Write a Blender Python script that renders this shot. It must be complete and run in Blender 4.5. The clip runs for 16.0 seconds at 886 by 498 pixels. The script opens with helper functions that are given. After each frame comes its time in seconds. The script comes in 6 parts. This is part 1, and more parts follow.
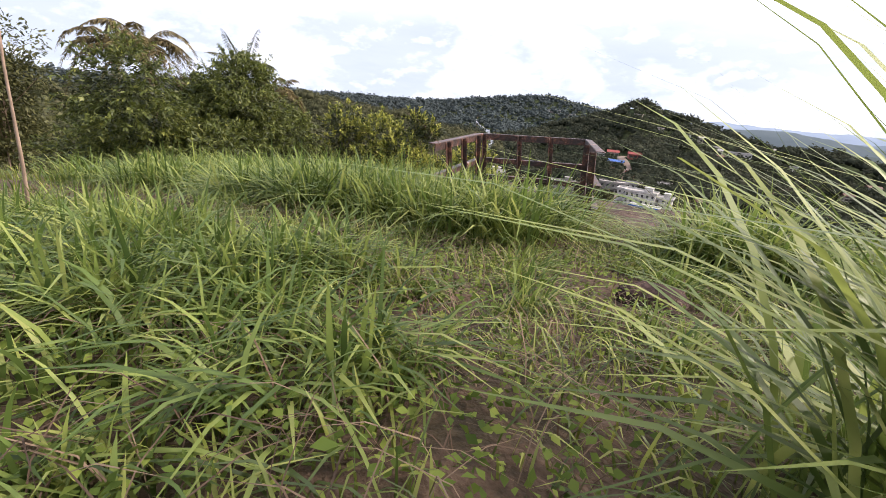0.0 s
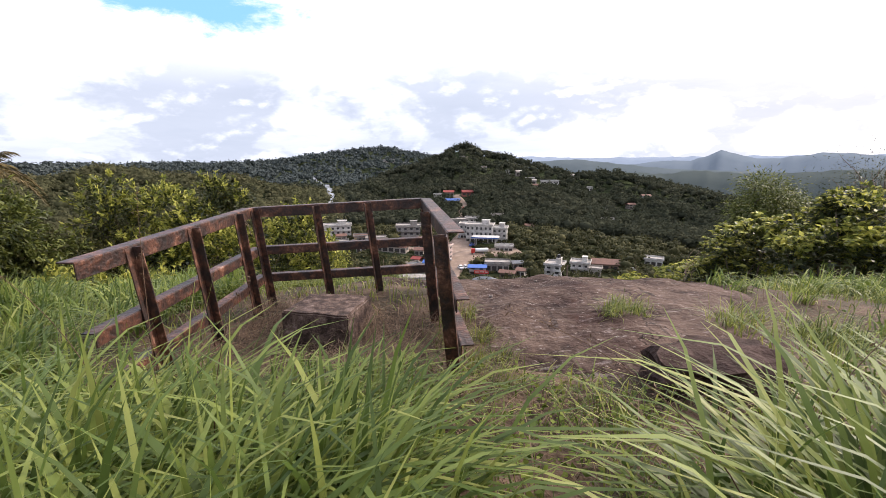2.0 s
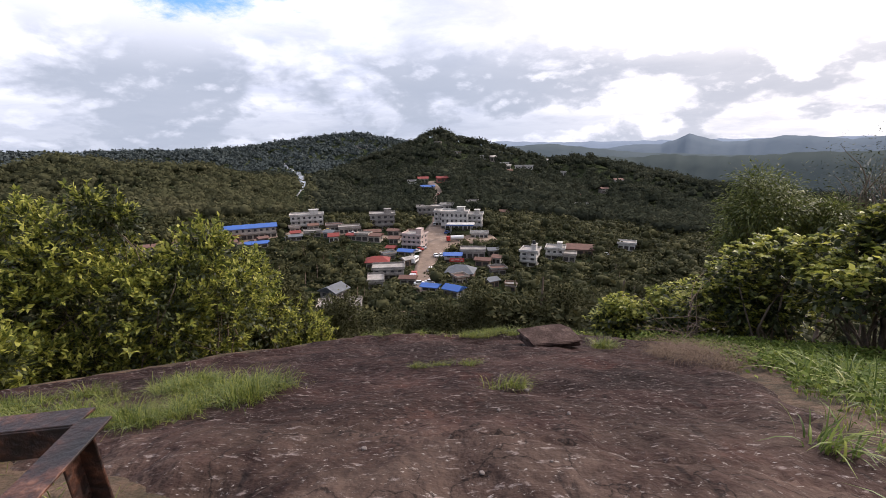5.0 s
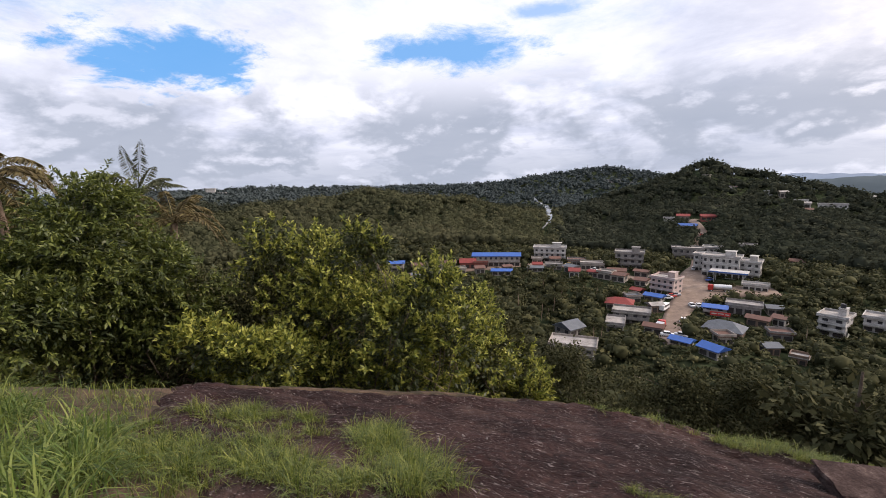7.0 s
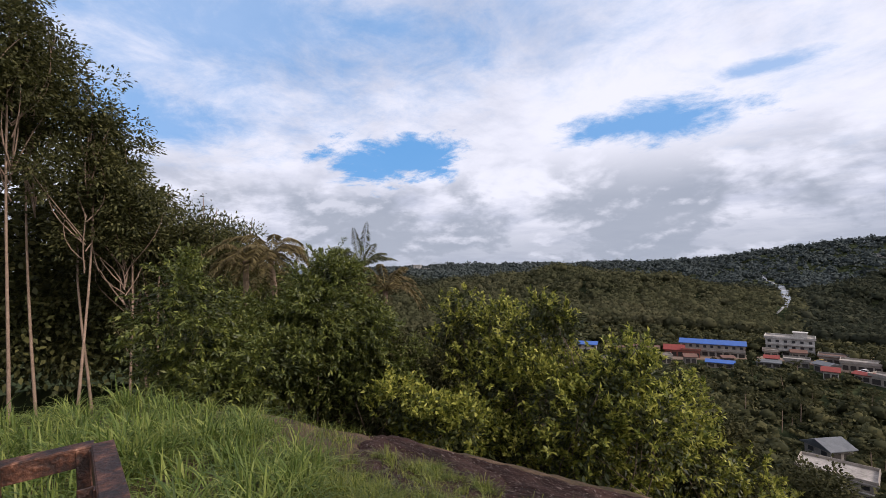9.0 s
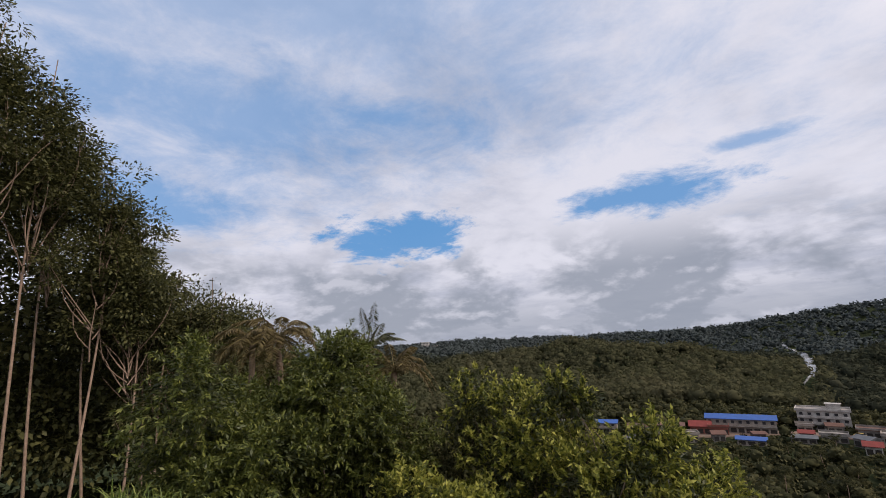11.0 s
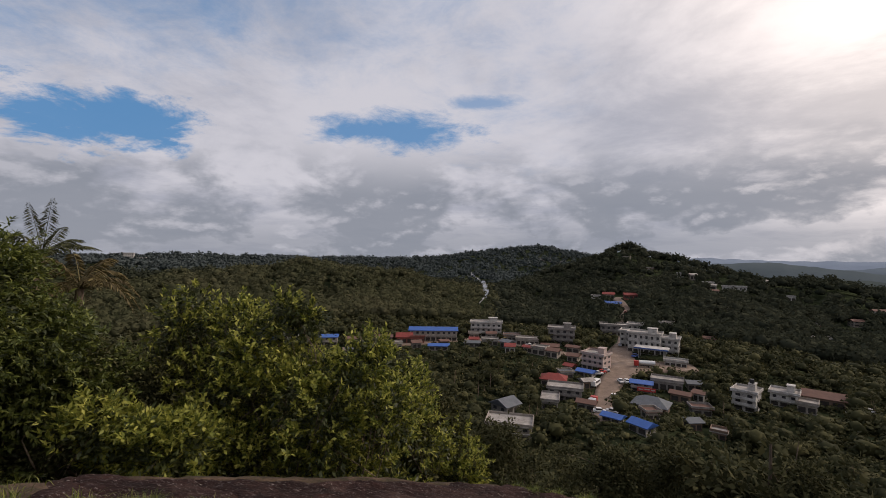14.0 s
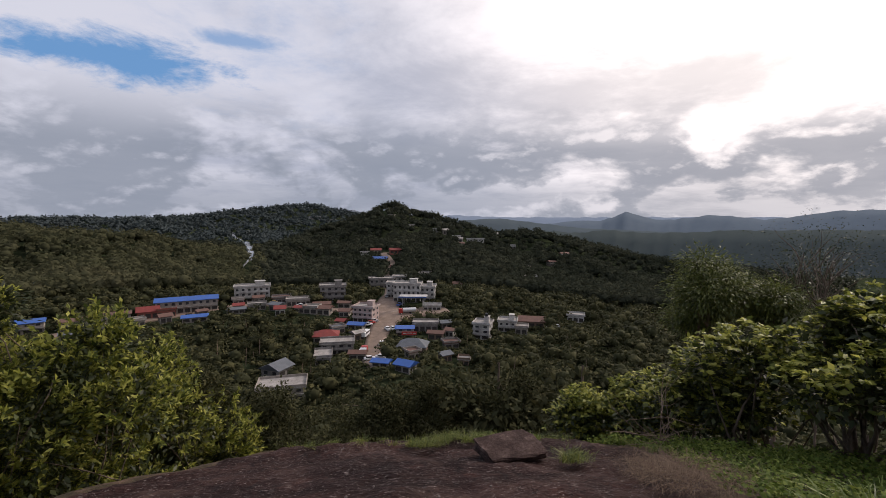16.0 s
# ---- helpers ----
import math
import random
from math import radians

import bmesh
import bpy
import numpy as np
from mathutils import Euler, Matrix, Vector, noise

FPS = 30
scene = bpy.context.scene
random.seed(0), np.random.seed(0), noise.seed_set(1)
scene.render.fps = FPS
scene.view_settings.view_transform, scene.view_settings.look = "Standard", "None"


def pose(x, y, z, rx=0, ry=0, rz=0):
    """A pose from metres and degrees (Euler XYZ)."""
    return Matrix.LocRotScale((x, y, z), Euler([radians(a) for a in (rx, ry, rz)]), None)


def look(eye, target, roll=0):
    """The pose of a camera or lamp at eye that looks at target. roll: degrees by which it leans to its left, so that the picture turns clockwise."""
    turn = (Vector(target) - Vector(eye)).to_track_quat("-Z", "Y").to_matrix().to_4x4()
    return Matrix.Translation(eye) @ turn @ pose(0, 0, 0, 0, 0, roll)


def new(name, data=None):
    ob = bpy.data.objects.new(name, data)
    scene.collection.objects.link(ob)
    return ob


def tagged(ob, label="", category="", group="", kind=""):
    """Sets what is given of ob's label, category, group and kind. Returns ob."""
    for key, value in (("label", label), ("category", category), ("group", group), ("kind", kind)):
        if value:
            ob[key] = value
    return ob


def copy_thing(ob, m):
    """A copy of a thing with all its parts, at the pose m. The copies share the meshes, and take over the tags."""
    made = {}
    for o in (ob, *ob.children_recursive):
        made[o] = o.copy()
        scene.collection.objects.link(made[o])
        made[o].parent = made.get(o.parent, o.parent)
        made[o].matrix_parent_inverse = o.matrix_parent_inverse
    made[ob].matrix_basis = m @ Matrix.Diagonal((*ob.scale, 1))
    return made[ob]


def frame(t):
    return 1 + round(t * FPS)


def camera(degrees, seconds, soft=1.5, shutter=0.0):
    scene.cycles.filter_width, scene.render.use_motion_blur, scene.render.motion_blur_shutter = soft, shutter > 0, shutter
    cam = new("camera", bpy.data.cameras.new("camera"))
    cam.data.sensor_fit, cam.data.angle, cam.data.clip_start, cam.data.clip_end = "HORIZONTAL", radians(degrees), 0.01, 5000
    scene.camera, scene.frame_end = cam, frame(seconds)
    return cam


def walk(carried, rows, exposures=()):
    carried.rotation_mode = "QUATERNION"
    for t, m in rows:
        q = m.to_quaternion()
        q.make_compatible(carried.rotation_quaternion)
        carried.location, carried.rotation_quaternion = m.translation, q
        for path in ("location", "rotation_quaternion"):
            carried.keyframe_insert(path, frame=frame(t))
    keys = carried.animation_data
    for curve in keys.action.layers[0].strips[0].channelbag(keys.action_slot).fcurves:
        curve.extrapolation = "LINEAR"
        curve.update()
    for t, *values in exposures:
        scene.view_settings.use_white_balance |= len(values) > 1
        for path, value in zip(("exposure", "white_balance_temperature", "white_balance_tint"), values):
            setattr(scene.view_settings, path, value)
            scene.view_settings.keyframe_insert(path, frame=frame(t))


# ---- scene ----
cam = camera(90.3, 16.0, soft=0.75)
PATH = [
    (0, pose(0.482, -1.334, 1.319, 71.24, -4.64, 22.87)),
    (0.5, pose(0.433, -0.754, 1.324, 74.13, -2.83, 16.71)),
    (1, pose(0.288, -0.014, 1.398, 77.89, -0.59, 11.83)),
    (1.5, pose(0.214, 0.626, 1.420, 77.65, -1.24, 7.62)),
    (2, pose(0.245, 1.465, 1.298, 78.34, 0.47, 2.37)),
    (2.5, pose(0.276, 1.975, 1.326, 75.65, 2.02, -4.29)),
    (3, pose(0.514, 2.245, 1.409, 76.92, 0.66, -6.41)),
    (5.5, pose(0.925, 4.902, 1.750, 76.41, -1.11, 2.63)),
    (6, pose(0.968, 5.284, 1.811, 76.65, -4.60, 9.48)),
    (6.5, pose(0.962, 5.373, 1.805, 78.83, -0.92, 18.91)),
    (7, pose(0.983, 5.430, 1.818, 81.41, 1.33, 30.28)),
    (7.5, pose(1.032, 5.380, 1.773, 85.98, 0.21, 36.72)),
    (8, pose(1.105, 5.413, 1.732, 88.03, 0.97, 41.85)),
    (8.5, pose(1.070, 5.453, 1.725, 89.45, 1.72, 47.43)),
    (9, pose(1.081, 5.448, 1.694, 91.90, 1.49, 54.55)),
    (11.5, pose(1.087, 5.399, 1.763, 104.08, 4.51, 53.32)),
    (12, pose(1.087, 5.418, 1.762, 102.62, 3.51, 45.04)),
    (12.5, pose(1.100, 5.414, 1.756, 100.37, 1.69, 37.24)),
    (13, pose(1.076, 5.410, 1.765, 98.53, -0.60, 31.63)),
    (13.5, pose(1.065, 5.394, 1.791, 94.84, -0.32, 26.89)),
    (14, pose(1.064, 5.384, 1.812, 90.88, -0.68, 22.40)),
    (14.5, pose(1.063, 5.415, 1.813, 88.09, 0.12, 18.38)),
    (15, pose(1.063, 5.414, 1.822, 86.66, 0.48, 11.67)),
    (15.5, pose(1.057, 5.426, 1.821, 85.58, -0.28, 3.38)),
    (16, pose(1.045, 5.406, 1.830, 85.71, -0.25, -6.85)),
]
walk(cam, PATH, exposures=[(t, e, k, 19) for t, e, k in ((0, 0.97, 6650), (1, 0.85, 6700), (2, 0.74, 6700), (3, 0.56, 6650), (5.5, 0.25, 6600), (7, 0.15, 6650), (9, -0.06, 6650), (11.5, -0.45, 6800), (13.5, -0.70, 7000), (16, -0.49, 6650))])

# ---- world and sun ----
SUN_AZ, SUN_EL = -62.0, 34.0      # degrees to the right of +y, height
sun_dir = Vector((math.sin(radians(-SUN_AZ)) * math.cos(radians(SUN_EL)), math.cos(radians(SUN_AZ)) * math.cos(radians(SUN_EL)), math.sin(radians(SUN_EL))))
sun = new("sun", bpy.data.lights.new("sun", "SUN"))
sun.data.energy, sun.data.angle, sun.data.color = 2.85, radians(7), (1.0, 0.93, 0.82)
sun.matrix_world = look(sun_dir * 100, (0, 0, 0))

world = bpy.data.worlds.new("sky")
scene.world = world
world.use_nodes = True
wt = world.node_tree
wt.nodes.clear()


def wnode(kind, **values):
    n = wt.nodes.new(kind)
    for k, v in values.items():
        n.inputs[k].default_value = v
    return n


def wmath(op, a, b=None, clamp=False):
    n = wt.nodes.new("ShaderNodeMath")
    n.operation, n.use_clamp = op, clamp
    for i, v in enumerate((a, b)):
        if v is None:
            continue
        if isinstance(v, (int, float)):
            n.inputs[i].default_value = v
        else:
            wt.links.new(v, n.inputs[i])
    return n.outputs[0]


def wmix(fac, a, b):
    n = wt.nodes.new("ShaderNodeMix")
    n.data_type = "RGBA"
    for sock, v in ((n.inputs[0], fac), (n.inputs[6], a), (n.inputs[7], b)):
        if isinstance(v, (tuple, float, int)):
            sock.default_value = v
        else:
            wt.links.new(v, sock)
    return n.outputs[2]


def wramp(v, lo, hi):
    n = wt.nodes.new("ShaderNodeMapRange")
    n.interpolation_type = "SMOOTHSTEP"
    wt.links.new(v, n.inputs[0])
    n.inputs[1].default_value, n.inputs[2].default_value = lo, hi
    return n.outputs[0]


sky = wt.nodes.new("ShaderNodeTexSky")
sky.sky_type, sky.sun_disc = "NISHITA", False
sky.sun_elevation, sky.sun_rotation = radians(SUN_EL), radians(-SUN_AZ)
coord = wt.nodes.new("ShaderNodeTexCoord").outputs["Generated"]
sep = wt.nodes.new("ShaderNodeSeparateXYZ")
wt.links.new(coord, sep.inputs[0])
# clouds lie on a plane overhead, so that they flatten towards the horizon
height = wmath("MAXIMUM", wmath("ADD", sep.outputs[2], 0.16), 0.03)
flat = wt.nodes.new("ShaderNodeCombineXYZ")
wt.links.new(wmath("DIVIDE", sep.outputs[0], height), flat.inputs[0])
wt.links.new(wmath("DIVIDE", sep.outputs[1], height), flat.inputs[1])


def wnoise(scale, detail, rough, offset):
    m = wt.nodes.new("ShaderNodeMapping")
    m.inputs["Location"].default_value = offset
    wt.links.new(flat.outputs[0], m.inputs[0])
    n = wnode("ShaderNodeTexNoise", Scale=scale, Detail=detail, Roughness=rough, Distortion=0.25)
    wt.links.new(m.outputs[0], n.inputs[0])
    return n.outputs[0]


def hole(az, el, wide, high, edge):
    """A gap in the cloud round a direction; az to the left of +y."""
    a, e = radians(az), radians(el)
    axis = Vector((-math.sin(a) * math.cos(e), math.cos(a) * math.cos(e), math.sin(e)))
    side = Vector((math.cos(a), math.sin(a), 0))
    up = side.cross(axis)
    out = []
    for v, size in ((side, wide), (up, high)):
        d = wt.nodes.new("ShaderNodeVectorMath")
        d.operation = "DOT_PRODUCT"
        wt.links.new(coord, d.inputs[0])
        d.inputs[1].default_value = v
        out.append(wmath("POWER", wmath("DIVIDE", d.outputs["Value"], math.sin(radians(size))), 2.0))
    d = wt.nodes.new("ShaderNodeVectorMath")
    d.operation = "DOT_PRODUCT"
    wt.links.new(coord, d.inputs[0])
    d.inputs[1].default_value = axis
    front = wramp(d.outputs["Value"], 0.3, 0.5)
    r = wmath("SQRT", wmath("ADD", out[0], out[1]))
    r = wmath("ADD", r, wmath("MULTIPLY", wmath("SUBTRACT", wnoise(2.9, 9, 0.68, (az, el, 0)), 0.5), 3.2))
    n = wramp(r, 1.0 + edge, 1.0 - edge)
    return wmath("MULTIPLY", n, front)


thick = wnoise(0.55, 7, 0.55, (3.1, 0.6, 0))
fine = wnoise(1.7, 9, 0.62, (1.0, 5.0, 2.0))
puff = wmath("ADD", wmath("MULTIPLY", thick, 0.6), wmath("MULTIPLY", fine, 0.4))
gaps = wmath("MAXIMUM", hole(61, 13.6, 7.6, 3.0, 0.30), wmath("MULTIPLY", hole(28.5, 15.8, 8.0, 2.0, 0.45), 0.95))
for args, weight in (((17, 19.2, 3.5, 0.8, 0.6), 0.7), ((62, 28.5, 13, 4.0, 0.9), 0.8), ((90, 17, 10, 3.5, 0.8), 0.85), ((84, 27, 18, 8, 0.9), 0.75), ((78, 42, 34, 10, 0.9), 0.6)):
    gaps = wmath("MAXIMUM", gaps, wmath("MULTIPLY", hole(*args), weight))
# bright thin cloud round the sun, heaped grey clouds low down
d = wt.nodes.new("ShaderNodeVectorMath")
d.operation = "DOT_PRODUCT"
wt.links.new(coord, d.inputs[0])
d.inputs[1].default_value = sun_dir
near_sun = wramp(d.outputs["Value"], 0.46, 1.0)
def heap_noise(lift):
    """Heaped cloud low in the sky, sampled so many units higher."""
    m = wt.nodes.new("ShaderNodeMapping")
    m.inputs["Scale"].default_value = (5.2, 5.2, 10.5)
    m.inputs["Location"].default_value = (0.4, 1.3 - 0.28 * lift, 0.2 + 0.92 * lift)
    m.inputs["Rotation"].default_value = (0.3, 0.25, 0.6)
    wt.links.new(coord, m.inputs[0])
    n = wnode("ShaderNodeTexNoise", Scale=1.0, Detail=9, Roughness=0.55, Distortion=0.1)
    wt.links.new(m.outputs[0], n.inputs[0])
    return n.outputs[0]


here, above = heap_noise(0.0), heap_noise(0.20)
band = wmath("MULTIPLY", wramp(sep.outputs[2], 0.27, 0.12), wramp(sep.outputs[2], -0.08, -0.02))
heap = wmath("MULTIPLY", wramp(here, 0.38, 0.54), band)
low_grey = wmath("MULTIPLY", wramp(sep.outputs[2], 0.12, 0.02), 0.75)
heap = wmath("MAXIMUM", heap, low_grey)
rim = wmath("MULTIPLY", wramp(wmath("SUBTRACT", here, above), 0.02, 0.14), band)
shade = wramp(puff, 0.42, 0.62)
white = wmix(near_sun, (0.88, 0.95, 1.06, 1), (2.35, 2.25, 2.1, 1))
grey = wmix(near_sun, (0.44, 0.52, 0.66, 1), (0.95, 0.93, 0.90, 1))
base_grey = wmix(near_sun, (0.36, 0.43, 0.52, 1), (0.47, 0.51, 0.56, 1))
cloud = wmix(wmath("MULTIPLY", shade, 0.72), white, grey)
cloud = wmix(wmath("MULTIPLY", heap, 0.9), cloud, base_grey)
cloud = wmix(wmath("MULTIPLY", rim, 0.55), cloud, white)
cloud_bg = wnode("ShaderNodeBackground", Strength=1.02)
wt.links.new(cloud, cloud_bg.inputs[0])
sky_bg = wnode("ShaderNodeBackground", Strength=0.12)
wt.links.new(wmix(0.75, sky.outputs[0], (0.7, 3.5, 7.6, 1)), sky_bg.inputs[0])
mixer = wt.nodes.new("ShaderNodeMixShader")
wt.links.new(wmath("MULTIPLY", gaps, 0.95), mixer.inputs[0])
wt.links.new(cloud_bg.outputs[0], mixer.inputs[1])
wt.links.new(sky_bg.outputs[0], mixer.inputs[2])
wt.links.new(mixer.outputs[0], wt.nodes.new("ShaderNodeOutputWorld").inputs[0])


# ---- materials ----
def material(name, ramp, scale=4.0, rough=0.8, bump=0.3, metal=0.0, detail=8, island=0.0, translucent=0.0, grain=6.0, spec=0.3, chance=0.0):
    """Noise at two scales through a colour ramp, with bump. island: variation from piece to piece of one mesh; chance: from object to object."""
    m = bpy.data.materials.new(name)
    m.use_nodes = True
    t = m.node_tree
    b = t.nodes["Principled BSDF"]
    b.inputs["Roughness"].default_value, b.inputs["Metallic"].default_value = rough, metal
    b.inputs["Specular IOR Level"].default_value = spec
    geo = t.nodes.new("ShaderNodeTexCoord")
    coarse = t.nodes.new("ShaderNodeTexNoise")
    coarse.inputs["Scale"].default_value, coarse.inputs["Detail"].default_value, coarse.inputs["Roughness"].default_value = scale, detail, 0.6
    small = t.nodes.new("ShaderNodeTexNoise")
    small.inputs["Scale"].default_value, small.inputs["Detail"].default_value = scale * grain, 4
    for n in (coarse, small):
        t.links.new(geo.outputs["Object"], n.inputs["Vector"])

    def mth(op, a, c):
        n = t.nodes.new("ShaderNodeMath")
        n.operation = op
        for i, v in enumerate((a, c)):
            if isinstance(v, (int, float)):
                n.inputs[i].default_value = v
            else:
                t.links.new(v, n.inputs[i])
        return n.outputs[0]

    fac = mth("ADD", mth("MULTIPLY", coarse.outputs[0], 0.7), mth("MULTIPLY", small.outputs[0], 0.3))
    if island:
        g = t.nodes.new("ShaderNodeNewGeometry")
        fac = mth("ADD", mth("MULTIPLY", fac, 1 - island), mth("MULTIPLY", g.outputs["Random Per Island"], island))
    if chance:
        o = t.nodes.new("ShaderNodeObjectInfo")
        fac = mth("ADD", mth("MULTIPLY", fac, 1 - chance), mth("MULTIPLY", o.outputs["Random"], chance))
    r = t.nodes.new("ShaderNodeValToRGB")
    while len(r.color_ramp.elements) < len(ramp):
        r.color_ramp.elements.new(0.5)
    for e, (p, c) in zip(r.color_ramp.elements, ramp):
        e.position, e.color = p, (*c, 1)
    t.links.new(fac, r.inputs[0])
    t.links.new(r.outputs[0], b.inputs["Base Color"])
    if bump:
        bp = t.nodes.new("ShaderNodeBump")
        bp.inputs["Strength"].default_value, bp.inputs["Distance"].default_value = bump, 0.25 / scale
        t.links.new(fac, bp.inputs["Height"])
        t.links.new(bp.outputs[0], b.inputs["Normal"])
    if translucent:
        tr = t.nodes.new("ShaderNodeBsdfTranslucent")
        t.links.new(r.outputs[0], tr.inputs[0])
        mx = t.nodes.new("ShaderNodeMixShader")
        mx.inputs[0].default_value = translucent
        t.links.new(b.outputs[0], mx.inputs[1])
        t.links.new(tr.outputs[0], mx.inputs[2])
        t.links.new(mx.outputs[0], t.nodes["Material Output"].inputs[0])
    return m


def plain(name, a, b=None, scale=3.0, **kw):
    """A surface between two close colours."""
    b = b or tuple(c * 0.72 for c in a)
    return material(name, [(0.3, b), (0.7, a)], scale=scale, **kw)


def stained_rock():
    """Dark purplish-brown rock with pale lichen flecks, washed streaks and hairline cracks."""
    m = material("rock", [(0.30, (0.008, 0.0040, 0.0037)), (0.42, (0.018, 0.0092, 0.0082)), (0.52, (0.033, 0.0175, 0.0155)), (0.64, (0.055, 0.032, 0.027)), (0.74, (0.10, 0.070, 0.060))], 0.8, 0.85, 0.45, grain=16, spec=0.08)
    t = m.node_tree
    b = t.nodes["Principled BSDF"]
    colour = b.inputs["Base Color"].links[0].from_socket
    geo = t.nodes.new("ShaderNodeTexCoord").outputs["Object"]

    def speck(scale, lo, hi, stretch=(1, 1, 1)):
        mp = t.nodes.new("ShaderNodeMapping")
        mp.inputs["Scale"].default_value = stretch
        t.links.new(geo, mp.inputs[0])
        n = t.nodes.new("ShaderNodeTexNoise")
        n.inputs["Scale"].default_value, n.inputs["Detail"].default_value, n.inputs["Roughness"].default_value = scale, 8, 0.7
        t.links.new(mp.outputs[0], n.inputs["Vector"])
        r = t.nodes.new("ShaderNodeMapRange")
        r.inputs[1].default_value, r.inputs[2].default_value = lo, hi
        t.links.new(n.outputs[0], r.inputs[0])
        return r.outputs[0]

    def blend(fac, a, c, weight):
        w = t.nodes.new("ShaderNodeMath")
        w.operation = "MULTIPLY"
        t.links.new(fac, w.inputs[0])
        w.inputs[1].default_value = weight
        x = t.nodes.new("ShaderNodeMix")
        x.data_type = "RGBA"
        t.links.new(w.outputs[0], x.inputs[0])
        t.links.new(a, x.inputs[6])
        x.inputs[7].default_value = (*c, 1)
        return x.outputs[2]

    colour = blend(speck(1.1, 0.54, 0.66), colour, (0.095, 0.062, 0.050), 0.45)
    colour = blend(speck(0.55, 0.44, 0.60, (0.7, 2.2, 1)), colour, (0.009, 0.0052, 0.0050), 0.62)
    colour = blend(speck(0.9, 0.58, 0.70, (1.3, 0.8, 1)), colour, (0.060, 0.024, 0.018), 0.6)
    # patchy paler upper part, fading out down the slope
    pos = t.nodes.new("ShaderNodeSeparateXYZ")
    t.links.new(geo, pos.inputs[0])
    up = t.nodes.new("ShaderNodeMapRange")
    up.interpolation_type = "SMOOTHSTEP"
    up.inputs[1].default_value, up.inputs[2].default_value = 8.6, 5.2
    t.links.new(pos.outputs[1], up.inputs[0])
    pale_upper = t.nodes.new("ShaderNodeMath")
    pale_upper.operation = "MULTIPLY"
    t.links.new(up.outputs[0], pale_upper.inputs[0])
    t.links.new(speck(1.3, 0.36, 0.60), pale_upper.inputs[1])
    colour = blend(pale_upper.outputs[0], colour, (0.125, 0.088, 0.070), 0.72)
    colour = blend(speck(7.0, 0.585, 0.65, (1, 2.4, 1)), colour, (0.21, 0.175, 0.165), 0.7)
    colour = blend(speck(19.0, 0.60, 0.66, (1, 1.6, 1)), colour, (0.30, 0.27, 0.255), 0.75)
    colour = blend(speck(2.4, 0.58, 0.66, (2.5, 0.5, 1)), colour, (0.012, 0.009, 0.009), 0.7)
    crack_ = t.nodes.new("ShaderNodeTexVoronoi")
    crack_.feature = "DISTANCE_TO_EDGE"
    crack_.inputs["Scale"].default_value = 0.9
    warp = t.nodes.new("ShaderNodeVectorMath")
    warp.operation = "ADD"
    nz = t.nodes.new("ShaderNodeTexNoise")
    nz.inputs["Scale"].default_value, nz.inputs["Detail"].default_value = 2.5, 6
    t.links.new(geo, nz.inputs["Vector"])
    t.links.new(geo, warp.inputs[0])
    t.links.new(nz.outputs["Color"], warp.inputs[1])
    t.links.new(warp.outputs[0], crack_.inputs["Vector"])
    r = t.nodes.new("ShaderNodeMapRange")
    r.inputs[1].default_value, r.inputs[2].default_value = 0.012, 0.0
    t.links.new(crack_.outputs["Distance"], r.inputs[0])
    colour = blend(r.outputs[0], colour, (0.006, 0.005, 0.005), 0.8)
    t.links.new(colour, b.inputs["Base Color"])
    return m


def canopy():
    """Closed woodland seen from far off: crowns a few metres wide with the shade between them painted as darker gaps,
    in broad patches of lighter and darker growth.
    """
    m = bpy.data.materials.new("woodland_floor")
    m.use_nodes = True
    t = m.node_tree
    b = t.nodes["Principled BSDF"]
    b.inputs["Roughness"].default_value, b.inputs["Specular IOR Level"].default_value = 1.0, 0.0
    geo = t.nodes.new("ShaderNodeTexCoord").outputs["Object"]
    cell = t.nodes.new("ShaderNodeTexVoronoi")
    cell.inputs["Scale"].default_value, cell.inputs["Randomness"].default_value = 0.17, 1.0
    patch = t.nodes.new("ShaderNodeTexNoise")
    patch.inputs["Scale"].default_value, patch.inputs["Detail"].default_value = 0.012, 8
    for n in (cell, patch):
        t.links.new(geo, n.inputs["Vector"])
    r = t.nodes.new("ShaderNodeValToRGB")
    for e, (p, c) in zip(r.color_ramp.elements, ((0.35, (0.030, 0.040, 0.022)), (0.68, (0.062, 0.072, 0.036)))):
        e.position, e.color = p, (*c, 1)
    t.links.new(patch.outputs[0], r.inputs[0])
    gap = t.nodes.new("ShaderNodeMapRange")
    gap.inputs[1].default_value, gap.inputs[2].default_value, gap.inputs[3].default_value, gap.inputs[4].default_value = 0.25, 0.75, 0.0, 0.75
    t.links.new(cell.outputs["Distance"], gap.inputs[0])
    x = t.nodes.new("ShaderNodeMix")
    x.data_type = "RGBA"
    t.links.new(gap.outputs[0], x.inputs[0])
    t.links.new(r.outputs[0], x.inputs[6])
    x.inputs[7].default_value = (0.016, 0.022, 0.012, 1)
    t.links.new(x.outputs[2], b.inputs["Base Color"])
    bp = t.nodes.new("ShaderNodeBump")
    bp.invert = True
    bp.inputs["Strength"].default_value, bp.inputs["Distance"].default_value = 0.8, 3.0
    t.links.new(cell.outputs["Distance"], bp.inputs["Height"])
    t.links.new(bp.outputs[0], b.inputs["Normal"])
    return m


